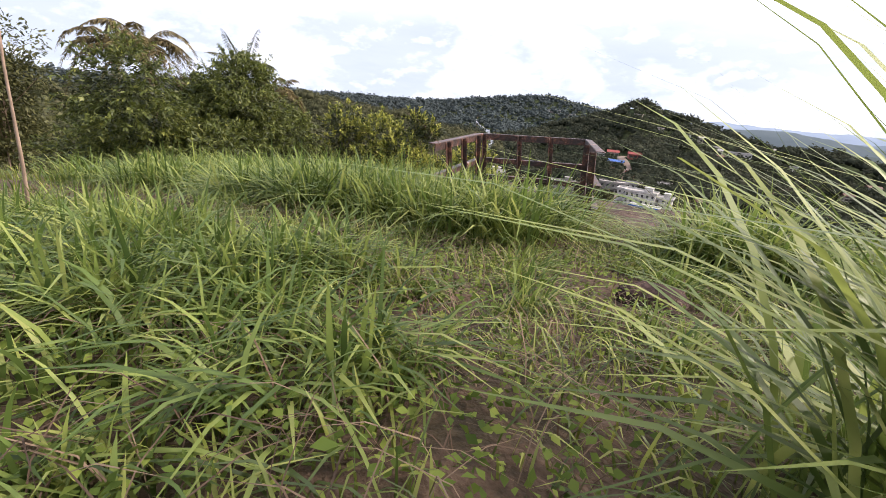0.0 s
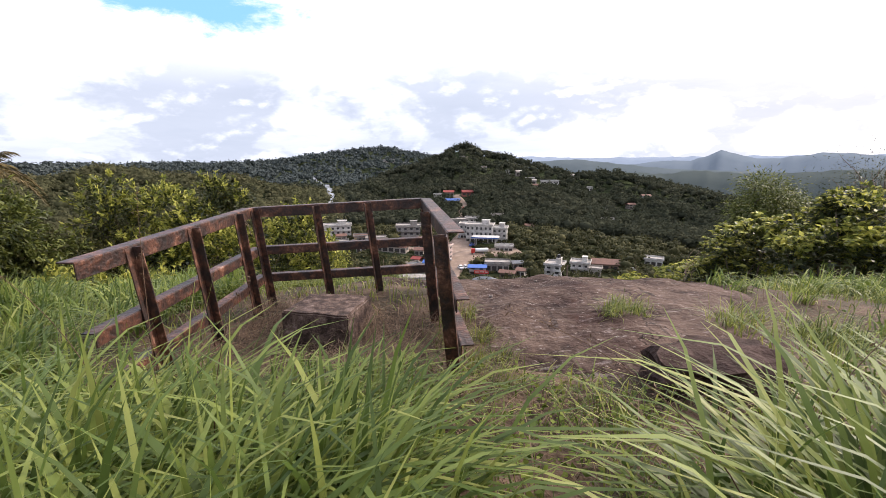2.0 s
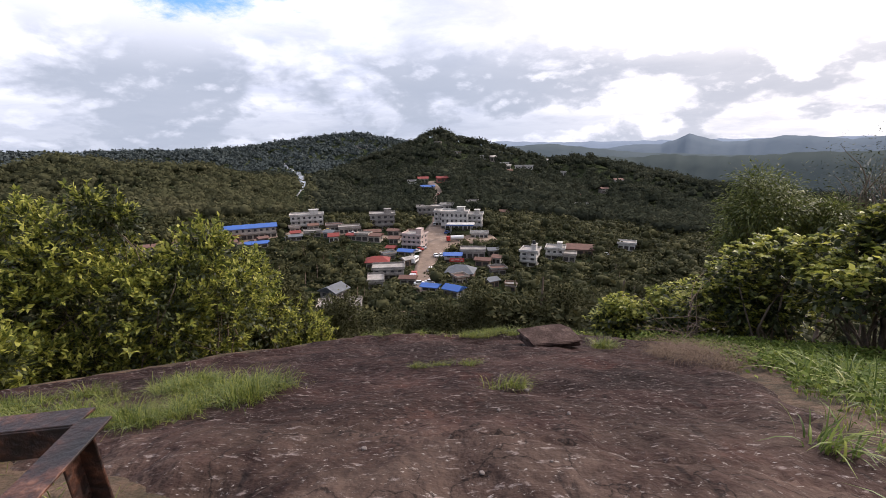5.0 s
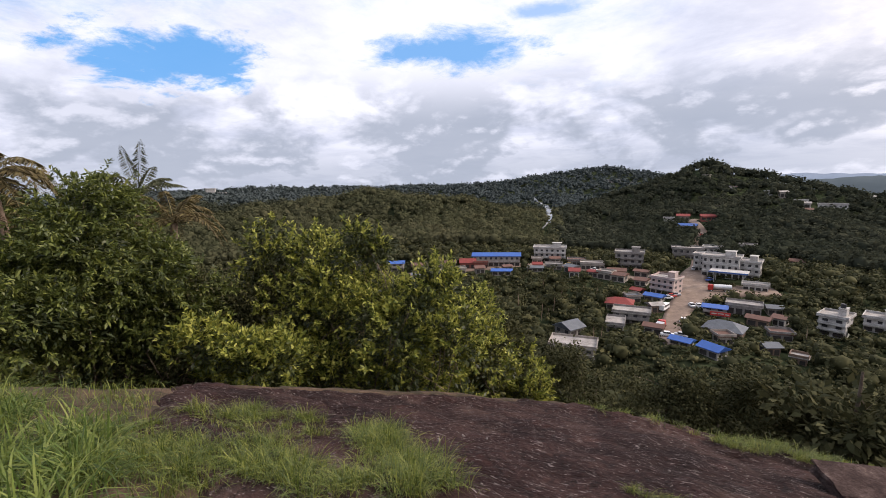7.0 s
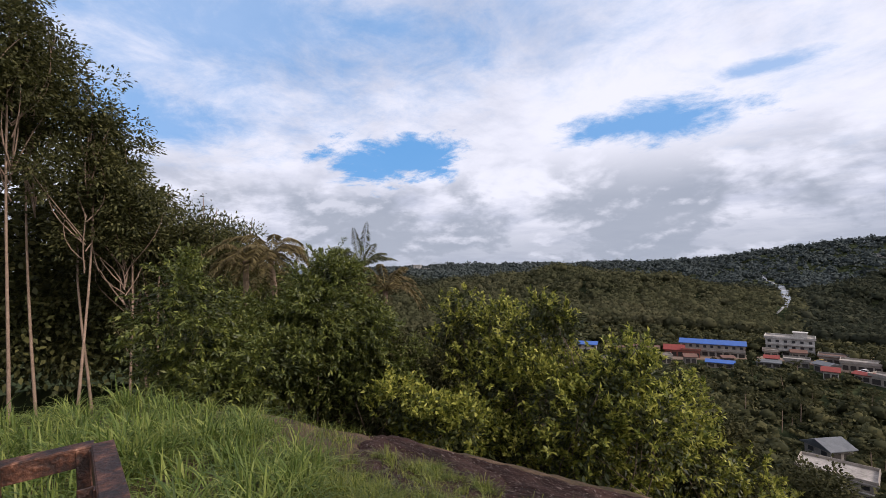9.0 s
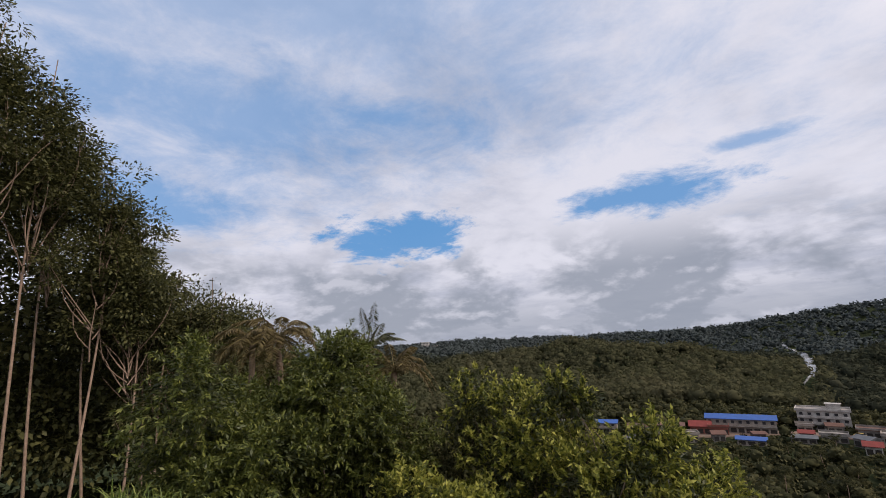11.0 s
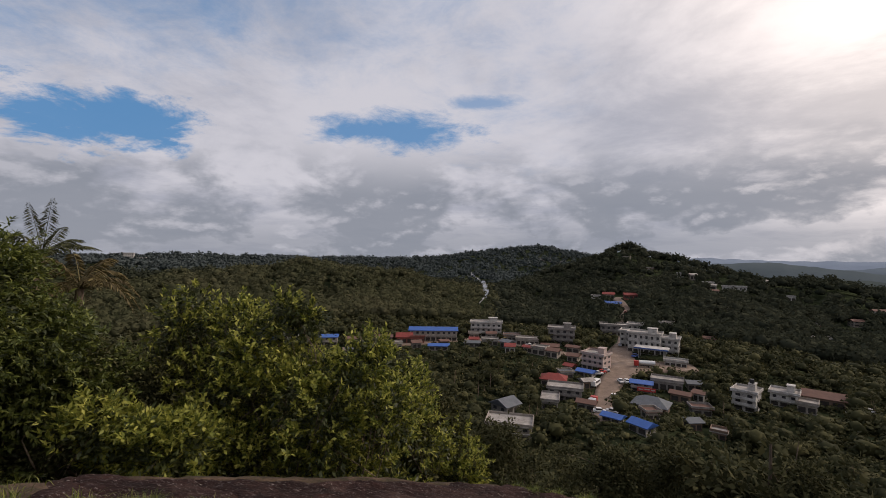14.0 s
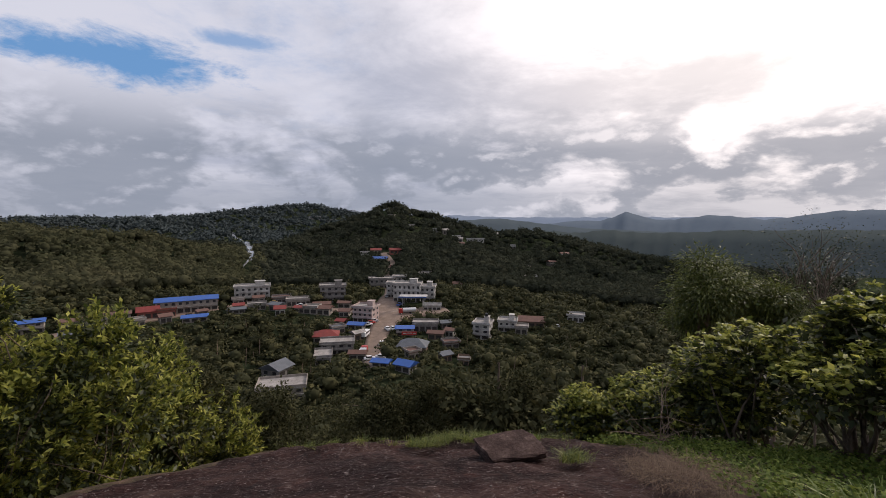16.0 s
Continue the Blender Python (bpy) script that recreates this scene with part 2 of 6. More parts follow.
M = {
    "soil": material("soil", [(0.30, (0.018, 0.015, 0.008)), (0.45, (0.042, 0.030, 0.016)), (0.55, (0.078, 0.049, 0.031)), (0.70, (0.14, 0.092, 0.062))], 3.2, 0.95, 0.9, grain=9),
    "far_ground": canopy(),
    "rock": stained_rock(),
    "stone": material("stone", [(0.30, (0.014, 0.009, 0.008)), (0.50, (0.046, 0.029, 0.025)), (0.62, (0.088, 0.060, 0.052)), (0.74, (0.20, 0.165, 0.15))], 5, 0.9, 0.9, grain=7, spec=0.1),
    "pebble": material("pebble", [(0.3, (0.07, 0.055, 0.05)), (0.7, (0.24, 0.21, 0.195))], 9, 0.85, 0.5),
    "rust": material("rust", [(0.36, (0.008, 0.005, 0.004)), (0.47, (0.024, 0.010, 0.007)), (0.56, (0.075, 0.028, 0.015)), (0.65, (0.20, 0.095, 0.06)), (0.74, (0.46, 0.38, 0.33))], 9, 0.52, 0.7, metal=0.15, grain=5, spec=0.5),
    "concrete": material("concrete", [(0.34, (0.012, 0.008, 0.006)), (0.47, (0.045, 0.028, 0.022)), (0.58, (0.115, 0.078, 0.064)), (0.70, (0.25, 0.20, 0.175))], 15, 0.92, 1.0, grain=7),
    "grass": material("grass", [(0.12, (0.026, 0.046, 0.010)), (0.38, (0.085, 0.118, 0.020)), (0.66, (0.190, 0.215, 0.036)), (0.88, (0.31, 0.31, 0.075)), (0.97, (0.32, 0.22, 0.12))], 0.8, 0.5, 0.0, island=0.6, translucent=0.38, spec=0.5),
    "lush_grass": material("lush_grass", [(0.12, (0.036, 0.062, 0.014)), (0.42, (0.100, 0.150, 0.032)), (0.70, (0.215, 0.260, 0.062)), (0.96, (0.37, 0.36, 0.12))], 0.9, 0.5, 0.0, island=0.6, translucent=0.42, spec=0.3),
    "dry_grass": material("dry_grass", [(0.2, (0.050, 0.030, 0.019)), (0.55, (0.115, 0.072, 0.045)), (0.85, (0.23, 0.165, 0.11))], 1.5, 0.8, 0.0, island=0.6, translucent=0.2),
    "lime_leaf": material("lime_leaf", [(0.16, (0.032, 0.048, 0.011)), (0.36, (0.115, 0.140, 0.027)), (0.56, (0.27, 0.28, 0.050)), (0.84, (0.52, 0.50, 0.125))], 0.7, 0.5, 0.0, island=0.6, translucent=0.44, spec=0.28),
    # mature leaves, darkened further to carry the shade inside the crowns
    "mature_shade_leaf": material("mature_shade_leaf", [(0.15, (0.010, 0.016, 0.005)), (0.50, (0.032, 0.042, 0.012)), (0.88, (0.090, 0.098, 0.028))], 0.6, 0.5, 0.0, island=0.6, translucent=0.22, spec=0.3),
    "green_leaf": material("green_leaf", [(0.15, (0.028, 0.040, 0.010)), (0.50, (0.084, 0.106, 0.022)), (0.85, (0.19, 0.205, 0.044))], 0.5, 0.5, 0.0, island=0.6, translucent=0.32, spec=0.4),
    "dark_leaf": material("dark_leaf", [(0.15, (0.016, 0.019, 0.009)), (0.50, (0.045, 0.047, 0.021)), (0.88, (0.132, 0.120, 0.052))], 0.10, 0.85, 0.0, island=0.36, translucent=0.18, spec=0.1),
    "forest_leaf": material("forest_leaf", [(0.25, (0.021, 0.026, 0.016)), (0.50, (0.040, 0.045, 0.031)), (0.80, (0.086, 0.086, 0.056))], 0.014, 0.95, 0.0, island=0.16, translucent=0.24, spec=0.0),
    "plantation_leaf": material("plantation_leaf", [(0.25, (0.040, 0.045, 0.022)), (0.50, (0.075, 0.076, 0.042)), (0.80, (0.125, 0.114, 0.066))], 0.012, 0.95, 0.0, island=0.13, translucent=0.32, spec=0.0),
    # haze put into the leaf colour: greyer and bluer than the nearer woods
    "hazed_leaf": material("hazed_leaf", [(0.25, (0.048, 0.060, 0.056)), (0.50, (0.062, 0.075, 0.074)), (0.80, (0.080, 0.094, 0.095))], 0.006, 0.95, 0.0, island=0.25, translucent=0.1, spec=0.0),
    "weed_leaf": material("weed_leaf", [(0.15, (0.035, 0.060, 0.012)), (0.50, (0.095, 0.135, 0.024)), (0.85, (0.20, 0.235, 0.05))], 0.8, 0.7, 0.0, island=0.55, translucent=0.3, spec=0.1),
    "dull_leaf": material("dull_leaf", [(0.2, (0.022, 0.026, 0.010)), (0.55, (0.060, 0.066, 0.022)), (0.9, (0.14, 0.13, 0.050))], 0.5, 0.6, 0.0, island=0.5, translucent=0.25),
    "wood_leaf": material("wood_leaf", [(0.2, (0.024, 0.028, 0.012)), (0.50, (0.066, 0.072, 0.025)), (0.85, (0.165, 0.158, 0.058))], 0.25, 0.6, 0.0, island=0.5, translucent=0.3, spec=0.25),
    "brown_leaf": material("brown_leaf", [(0.2, (0.06, 0.045, 0.02)), (0.6, (0.13, 0.10, 0.04)), (0.9, (0.20, 0.17, 0.07))], 0.5, 0.7, 0.0, island=0.5, translucent=0.2),
    "bark": material("bark", [(0.3, (0.05, 0.038, 0.028)), (0.6, (0.16, 0.12, 0.09)), (0.75, (0.30, 0.24, 0.19))], 3, 0.9, 0.6),
    "pale_bark": material("pale_bark", [(0.3, (0.12, 0.085, 0.06)), (0.6, (0.28, 0.20, 0.15)), (0.75, (0.42, 0.34, 0.27))], 2, 0.85, 0.4),
}


# ---- building helpers ----
def mesh_np(name, verts, faces, mats, index=None, smooth=False):
    """A mesh from arrays: verts (n, 3), faces (m, 3 or 4)."""
    me = bpy.data.meshes.new(name)
    verts, faces = np.asarray(verts, np.float32), np.asarray(faces, np.int32)
    k = faces.shape[1]
    me.vertices.add(len(verts))
    me.vertices.foreach_set("co", verts.ravel())
    me.loops.add(faces.size)
    me.loops.foreach_set("vertex_index", faces.ravel())
    me.polygons.add(len(faces))
    me.polygons.foreach_set("loop_start", np.arange(0, faces.size, k, dtype=np.int32))
    for m in mats if isinstance(mats, (list, tuple)) else [mats]:
        me.materials.append(m)
    if index is not None:
        me.polygons.foreach_set("material_index", np.asarray(index, np.int32))
    if smooth:
        me.polygons.foreach_set("use_smooth", np.ones(len(faces), bool))
    me.update(calc_edges=True)
    return me


def part(name, bm, mat, parent, label=""):
    """Links a bmesh as one mesh object under a thing."""
    me = bpy.data.meshes.new(name)
    bm.to_mesh(me)
    bm.free()
    me.materials.append(mat)
    ob = new(name, me)
    ob.parent = parent
    return tagged(ob, label)


def child(name, me, parent, label=""):
    ob = new(name, me)
    ob.parent = parent
    return tagged(ob, label)


def thing(name, at, label, category, group="", yaw=0.0):
    ob = new(name)
    ob.matrix_world = pose(*at, 0, 0, yaw)
    ob.empty_display_size = 0.2
    return tagged(ob, label, category, group)


def box(bm, size, at=(0, 0, 0), turn=None):
    m = Matrix.Translation(at) @ (turn or Matrix()) @ Matrix.Diagonal((*size, 1))
    return bmesh.ops.create_cube(bm, size=1, matrix=m)["verts"]


def boxes(*specs, bevel=0.0):
    bm = bmesh.new()
    for size, at in specs:
        box(bm, size, at)
    if bevel:
        bmesh.ops.bevel(bm, geom=bm.edges[:], offset=bevel, segments=1, affect="EDGES", clamp_overlap=True)
    return bm


# ---- the lie of the land ----
rng = np.random.default_rng(7)
WAVES = [(rng.uniform(0, 6.28), rng.uniform(0, 6.28), rng.uniform(0, 6.28)) for _ in range(40)]


def ripple(x, y, scale, octaves=4, seed=0):
    """Smooth wavering of about -1 to 1 with waves of that length and shorter."""
    out, amp = 0, 1.0
    for k in range(octaves):
        a, p, q = WAVES[(seed * 7 + k * 3) % 40]
        f = 6.283 / scale * 1.9 ** k
        out = out + amp * np.sin(f * (x * math.cos(a) + y * math.sin(a)) + p + 0.8 * np.sin(f * 0.7 * (x * math.sin(a) - y * math.cos(a)) + q))
        a, p, q = WAVES[(seed * 7 + k * 3 + 11) % 40]
        out = out + amp * np.sin(f * 1.1 * (x * math.cos(a) + y * math.sin(a)) + q)
        amp *= 0.5
    return out / 3.0


def smooth(a, b, v):
    t = np.clip((v - a) / (b - a), 0, 1)
    return t * t * (3 - 2 * t)


def lump(x, y, cx, cy, rx_, ry_, turn=0.0):
    c, s = math.cos(radians(turn)), math.sin(radians(turn))
    u, v = (x - cx) * c + (y - cy) * s, -(x - cx) * s + (y - cy) * c
    return np.exp(-0.5 * ((u / rx_) ** 2 + (v / ry_) ** 2))


def hilltop(x, y):
    """The top of the hill with the viewpoint."""
    z = np.interp(y, (3.4, 4.6, 5.4, 6.2, 7.0, 7.8, 10.0, 12.0, 14.3, 15.5), (0.14, 0.09, 0.05, -0.09, -0.30, -0.56, -1.33, -2.04, -2.86, -3.35)) + 0.11 * np.clip(3.4 - y, 0, 5)
    z = z - 0.17 * lump(x, y, -0.75, 4.35, 0.5, 0.45)
    z = z - 0.07 * np.clip(-x - 0.6, 0, 40) - 0.05 * np.clip(x - 2.5, 0, 40)
    return z


def brow(x, y):
    """Metres outside the brow of the hill."""
    cx, cy = 0.5, 2.0
    u, v = x - cx, y - cy
    ru = np.where(u < 0, 8.4, 13.0)
    rv = np.where(v > 0, 12.6, 60.0)
    r = np.sqrt((u / ru) ** 2 + (v / rv) ** 2) + 1e-6
    return (r - 1) * np.hypot(u, v) / r


def land(x, y):
    """Height of the ground."""
    x, y = np.asarray(x, float), np.asarray(y, float)
    e = np.clip(brow(x, y), 0, None)
    # the flank falls to the valley; on the left the ridge with tall trees goes on
    left = smooth(-10, -60, x) * smooth(60, 5, y)
    depth = 52 * (1 - np.exp(-e / 52)) * (1 - 0.75 * left)
    near = hilltop(np.clip(x, -14, 16), np.clip(y, -30, 15.0)) - depth
    d = np.hypot(x, y)
    # valley floor, then ridge behind ridge
    h = -53 + 0.02 * np.clip(-x, -60, 160) - 0.05 * np.clip(x - 70, 0, 1700) + 0 * d
    h = h + 31 * lump(x, y, -300, 390, 100, 95, 42)
    h = h + 35 * lump(x, y, -32, 740, 66, 120) + 35 * lump(x, y, 42, 740, 68, 120) + 15 * lump(x, y, 140, 660, 80, 110) + 30 * lump(x, y, 262, 660, 85, 120)
    h = h + 14 * lump(x, y, 40, 430, 60, 80) + 6.5 * lump(x, y, -25, 250, 130, 42) + 5 * lump(x, y, 4, 147, 14, 14)
    h = h + 62 * lump(x, y, -270, 1430, 175, 190) + 20 * lump(x, y, -620, 1350, 260, 180, 10) + 14 * lump(x, y, -950, 1150, 280, 200, 25)
    h = h + 30 * lump(x, y, -1300, 860, 320, 240, 40) + 32 * lump(x, y, -800, 420, 220, 180)
    h = h + 20 * lump(x, y, 150, 1500, 200, 200) - 40 * lump(x, y, 900, 1100, 420, 420)
    h = h + smooth(250, 900, d) * 6.5 * ripple(x, y, 230, 3, 1) + smooth(300, 480, d) * smooth(1500, 800, d) * 7.5 * ripple(x, y, 120, 2, 17) + smooth(120, 400, d) * 1.2 * ripple(x, y, 70, 2, 2)
    t = smooth(40, 140, e)
    z = near * (1 - t) + h * t
    z = z + 0.05 * ripple(x, y, 2.3, 3, 3) * smooth(60, 6, d) + 0.35 * ripple(x, y, 9, 2, 4) * smooth(1, 10, e) * smooth(200, 60, d)
    return z


def land1(x, y):
    return float(land(np.array([x]), np.array([y]))[0])


# ---- rock outcrop ----
ROCK = [(0.3, 3.8), (1.1, 3.6), (2.2, 3.9), (2.8, 5), (3.8, 6.8), (4.5, 8.4), (5.1, 10.2), (5.7, 12.4), (5.0, 14.0), (2.0, 14.9), (-1.2, 14.5), (-3.4, 12.8), (-5.0, 10.9), (-6.9, 9.2), (-4.5, 7.6), (-2.9, 7.2), (-0.9, 6.4), (0.0, 5.75), (0.25, 5.0), (0.3, 4.3)]


def inside(x, y, poly):
    """Signed distance to an outline, positive inside."""
    best = np.full(np.shape(x), 1e9)
    odd = np.zeros(np.shape(x), bool)
    for (ax, ay), (bx, by) in zip(poly, poly[1:] + poly[:1]):
        t = np.clip(((x - ax) * (bx - ax) + (y - ay) * (by - ay)) / ((bx - ax) ** 2 + (by - ay) ** 2), 0, 1)
        best = np.minimum(best, np.hypot(x - ax - t * (bx - ax), y - ay - t * (by - ay)))
        odd ^= ((ay > y) != (by > y)) & (x < (bx - ax) * (y - ay) / (by - ay + 1e-12) + ax)
    return np.where(odd, best, -best)


# ---- ground: one sheet to the horizon ----
rings = np.concatenate([np.linspace(0.0, 14, 60), 14 * 1.038 ** np.arange(1, 158)])
spokes = np.linspace(0, 2 * math.pi, 321)[:-1]
gx, gy = 0.5 + np.outer(rings, np.cos(spokes)), 4 + np.outer(rings, np.sin(spokes))
gz = land(gx, gy) - 0.2 * smooth(0.05, 0.5, inside(gx, gy, ROCK))
n_r, n_s = gx.shape
ids = np.arange(n_r * n_s).reshape(n_r, n_s)
quads = np.stack([ids[:-1], ids[1:], np.roll(ids, -1, 1)[1:], np.roll(ids, -1, 1)[:-1]], -1).reshape(-1, 4)
far_q = (rings[:-1] > 40)[:, None].repeat(n_s, 1).ravel()
ground = new("ground", mesh_np("ground", np.stack([gx, gy, gz], -1).reshape(-1, 3), quads, [M["soil"], M["far_ground"]], far_q, True))
tagged(ground, "grassy hilltop soil falling into a wooded valley", "ground", kind="structure")

def rock_z(x, y):
    s = inside(x, y, ROCK) + 0.22 * ripple(x, y, 1.3, 4, 5)
    z = land(x, y) - 0.12 + 0.17 * smooth(-0.25, 0.45, s)
    z = z + 0.035 * ripple(x, y, 1.1, 4, 6) + 0.010 * ripple(x, y, 0.22, 3, 7)
    # steps and cracks across the sheet
    for k in range(3):
        line = crack(x, y, k)
        z = z - (0.05, 0.07, 0.03)[k] * smooth(-0.05, 0.05, line) * smooth(0.2, 1.0, s) - 0.05 * np.exp(-(line / 0.035) ** 2)
    return z


def crack(x, y, k):
    """Metres beyond one of the long joints in the rock."""
    return y - (8.4, 11.6, 6.9)[k] + 0.33 * (x - 1.0) * (1, 0.5, 1)[k] + 0.12 * ripple(x, y, 2.0, 3, 8 + k)


xs, ys = np.arange(-7.2, 6.4, 0.055), np.arange(2.9, 15.4, 0.055)
rx2, ry2 = np.meshgrid(xs, ys)
rz2 = rock_z(rx2, ry2)
ids = np.arange(rx2.size).reshape(rx2.shape)
quads = np.stack([ids[:-1, :-1], ids[:-1, 1:], ids[1:, 1:], ids[1:, :-1]], -1).reshape(-1, 4)
rock = thing("rock_outcrop", (0, 0, 0), "broad sheet of weathered brown rock sloping away", "rock")
allv = np.stack([rx2, ry2, rz2], -1).reshape(-1, 3)
mid = allv[quads].mean(1)
tier = (crack(mid[:, 0], mid[:, 1], 2) > 0).astype(int) + (crack(mid[:, 0], mid[:, 1], 0) > 0) + (crack(mid[:, 0], mid[:, 1], 1) > 0)
for k in range(4):
    q = quads[tier == k]
    pick, q = np.unique(q, return_inverse=True)
    child("rock_sheet", mesh_np("rock_sheet", allv[pick], q.reshape(-1, 4), M["rock"], None, True), rock)


def surface(x, y):
    """Top of rock or soil."""
    x, y = np.asarray(x, float), np.asarray(y, float)
    return np.maximum(land(x, y), np.where((x > -7) & (x < 6.3) & (y > 3) & (y < 15.3), rock_z(x, y), -99))


def surface1(x, y):
    return float(surface(np.array([x]), np.array([y]))[0])


def boulder(name, at, size, yaw, label, rough=0.12, flat=0.0, mat="stone", seed=1, category="stone"):
    bm = bmesh.new()
    bmesh.ops.create_cube(bm, size=1)
    bmesh.ops.subdivide_edges(bm, edges=bm.edges[:], cuts=5, use_grid_fill=True)
    for v in bm.verts:
        k = v.co.normalized() * 0.62
        v.co = v.co.lerp(k, 0.9 * (1 - flat))
        v.co += Vector(noise.noise_vector(v.co * 2.2 + Vector((seed, 0, 0)))) * rough + Vector(noise.noise_vector(v.co * 6 + Vector((0, seed, 0)))) * rough * 0.3
        v.co = Vector((v.co.x * size[0], v.co.y * size[1], (v.co.z + 0.35) * size[2]))
    me = bpy.data.meshes.new(name)
    bm.to_mesh(me)
    bm.free()
    me.materials.append(M[mat])
    ob = new(name, me)
    ob.matrix_world = pose(*at, 0, 0, yaw)
    return tagged(ob, label, category)


# ---- railing round the lookout ----
def rail(a, b, w=0.07, t=0.007, side=Vector((0, 0, 1)), flip=1):
    """An angle iron from a to b: two thin legs at a right angle."""
    a, b = Vector(a), Vector(b)
    axis = (b - a).normalized()
    s = axis.cross(side).normalized() * flip
    u = s.cross(axis).normalized()
    if u.dot(side) < 0:
        u = -u
    bm = bmesh.new()
    for p, q, ww, tt in ((s, u, w, t), (u, s, w, t)):
        m = Matrix((axis, p, q)).transposed().to_4x4()
        c = (a + b) / 2 + p * (ww / 2) * (1 if p is s else -1)
        m.translation = c
        bmesh.ops.create_cube(bm, size=1, matrix=m @ Matrix.Diagonal(((b - a).length, ww, tt, 1)))
    bmesh.ops.bevel(bm, geom=bm.edges[:], offset=0.0018, segments=1, affect="EDGES")
    return bm


railing = thing("railing", (0, 0, 0), "rusty angle-iron railing with peeling paint round a lookout", "railing")
FAR_R, FAR_L, NEAR_R, NEAR_L = Vector((-0.12, 5.42, 0.94)), Vector((-1.61, 5.30, 0.875)), Vector((0.17, 3.66, 0.93)), Vector((-1.57, 3.77, 0.84))
LEAN = Vector((0.09, 0.04, 0))
for p, lean, flip in [(*v, 1 if v[0].x > -0.05 else -1) for v in ((FAR_R, 0.6), (FAR_R.lerp(FAR_L, 0.335), 1), (FAR_R.lerp(FAR_L, 0.64), 1), (FAR_L, 1), (FAR_L.lerp(NEAR_L, 0.2), 1), (FAR_L.lerp(NEAR_L, 0.62), 1), (NEAR_L, 1), (FAR_R.lerp(NEAR_R, 0.48), 0.8), (NEAR_R, 0.9))]:
    foot = p + LEAN * lean
    foot.z = surface1(foot.x, foot.y) - 0.12
    part("post", rail(foot, p - Vector((0, 0, 0.008)), 0.07 if flip > 0 else 0.056, 0.008, side=Vector((0, 1, 0)), flip=flip), M["rust"], railing)
for a, b, far_end in ((FAR_R, FAR_L, 0.0), (FAR_L, NEAR_L, 0.35), (NEAR_R, FAR_R, 0.0)):
    out = (b - a).cross(Vector((0, 0, 1))).normalized()
    way = (b - a).normalized()
    for k, drop in enumerate((0.0, 0.36, 0.62)):
        shift = out * (0.004 if k == 0 else 0.012) + LEAN * (drop / 0.9)
        p, q = a - Vector((0, 0, drop)) + shift - way * 0.01, b - Vector((0, 0, drop)) + shift + way * (0.03 + far_end)
        part("top_rail" if k == 0 else "rail", rail(p, q, 0.085 if k == 0 else 0.07, 0.008), M["rust"], railing)

# ---- concrete block ----
bm = bmesh.new()
box(bm, (0.51, 0.47, 0.50), (0, 0, 0))
bmesh.ops.bevel(bm, geom=bm.edges[:], offset=0.012, segments=2, affect="EDGES")
bmesh.ops.subdivide_edges(bm, edges=[e for e in bm.edges if e.calc_length() > 0.2], cuts=7, use_grid_fill=True)
for v in bm.verts:
    v.co += Vector(noise.noise_vector(v.co * 9)) * 0.012
me = bpy.data.meshes.new("concrete_block")
bm.to_mesh(me)
bm.free()
me.materials.append(M["concrete"])
block = new("concrete_block", me)
block.matrix_world = pose(-0.76, 4.60, -0.02, 0, 0, -9)
tagged(block, "weathered square concrete block inside the railing", "block")


# ---- plants: shared builders ----
def tube(points, radii, sides=6):
    """Vertices and quads of a tapering tube along points."""
    pts = np.asarray(points, float)
    tan = np.gradient(pts, axis=0)
    tan /= np.linalg.norm(tan, axis=1, keepdims=True) + 1e-9
    ref = np.where(np.abs(tan[:, 2:3]) > 0.9, [[1.0, 0, 0]], [[0, 0, 1.0]])
    u = np.cross(tan, ref)
    u /= np.linalg.norm(u, axis=1, keepdims=True) + 1e-9
    w = np.cross(tan, u)
    a = np.arange(sides) * 2 * math.pi / sides
    v = pts[:, None] + np.asarray(radii)[:, None, None] * (u[:, None] * np.cos(a)[None, :, None] + w[:, None] * np.sin(a)[None, :, None])
    i = np.arange(len(pts) * sides).reshape(len(pts), sides)
    q = np.stack([i[:-1], np.roll(i, -1, 1)[:-1], np.roll(i, -1, 1)[1:], i[1:]], -1).reshape(-1, 4)
    return v.reshape(-1, 3), q


def joined(pieces):
    vs, fs, n = [], [], 0
    for v, f in pieces:
        vs.append(v)
        fs.append(f + n)
        n += len(v)
    return np.concatenate(vs), np.concatenate(fs)


def limb(r, start, end, r0, r1, bend=0.15, steps=7):
    start, end = np.asarray(start, float), np.asarray(end, float)
    s = np.linspace(0, 1, steps)[:, None]
    size = np.linalg.norm(end - start)
    wob = r.normal(0, bend * size, (1, 3)) * np.sin(s * math.pi) + r.normal(0, bend * size * 0.3, (1, 3)) * np.sin(s * 2 * math.pi)
    return start + (end - start) * s + wob, np.linspace(r0, r1, steps)


def leaf_quads(at, way, size, wide, r, fold=0.25):
    """One folded leaf for each point: base, two sides and tip."""
    way = way / (np.linalg.norm(way, axis=1, keepdims=True) + 1e-9)
    side = np.cross(way, r.normal(0, 1, way.shape) * 0.5 + [0, 0, 1.0])
    side /= np.linalg.norm(side, axis=1, keepdims=True) + 1e-9
    up = np.cross(side, way)
    size = np.asarray(size)[:, None]
    mid = at + way * size * 0.45
    v = np.stack([at, mid + side * size * wide + up * size * fold * wide, at + way * size - up * size * 0.08, mid - side * size * wide + up * size * fold * wide], 1)
    return v.reshape(-1, 3), np.arange(len(at) * 4).reshape(-1, 4)


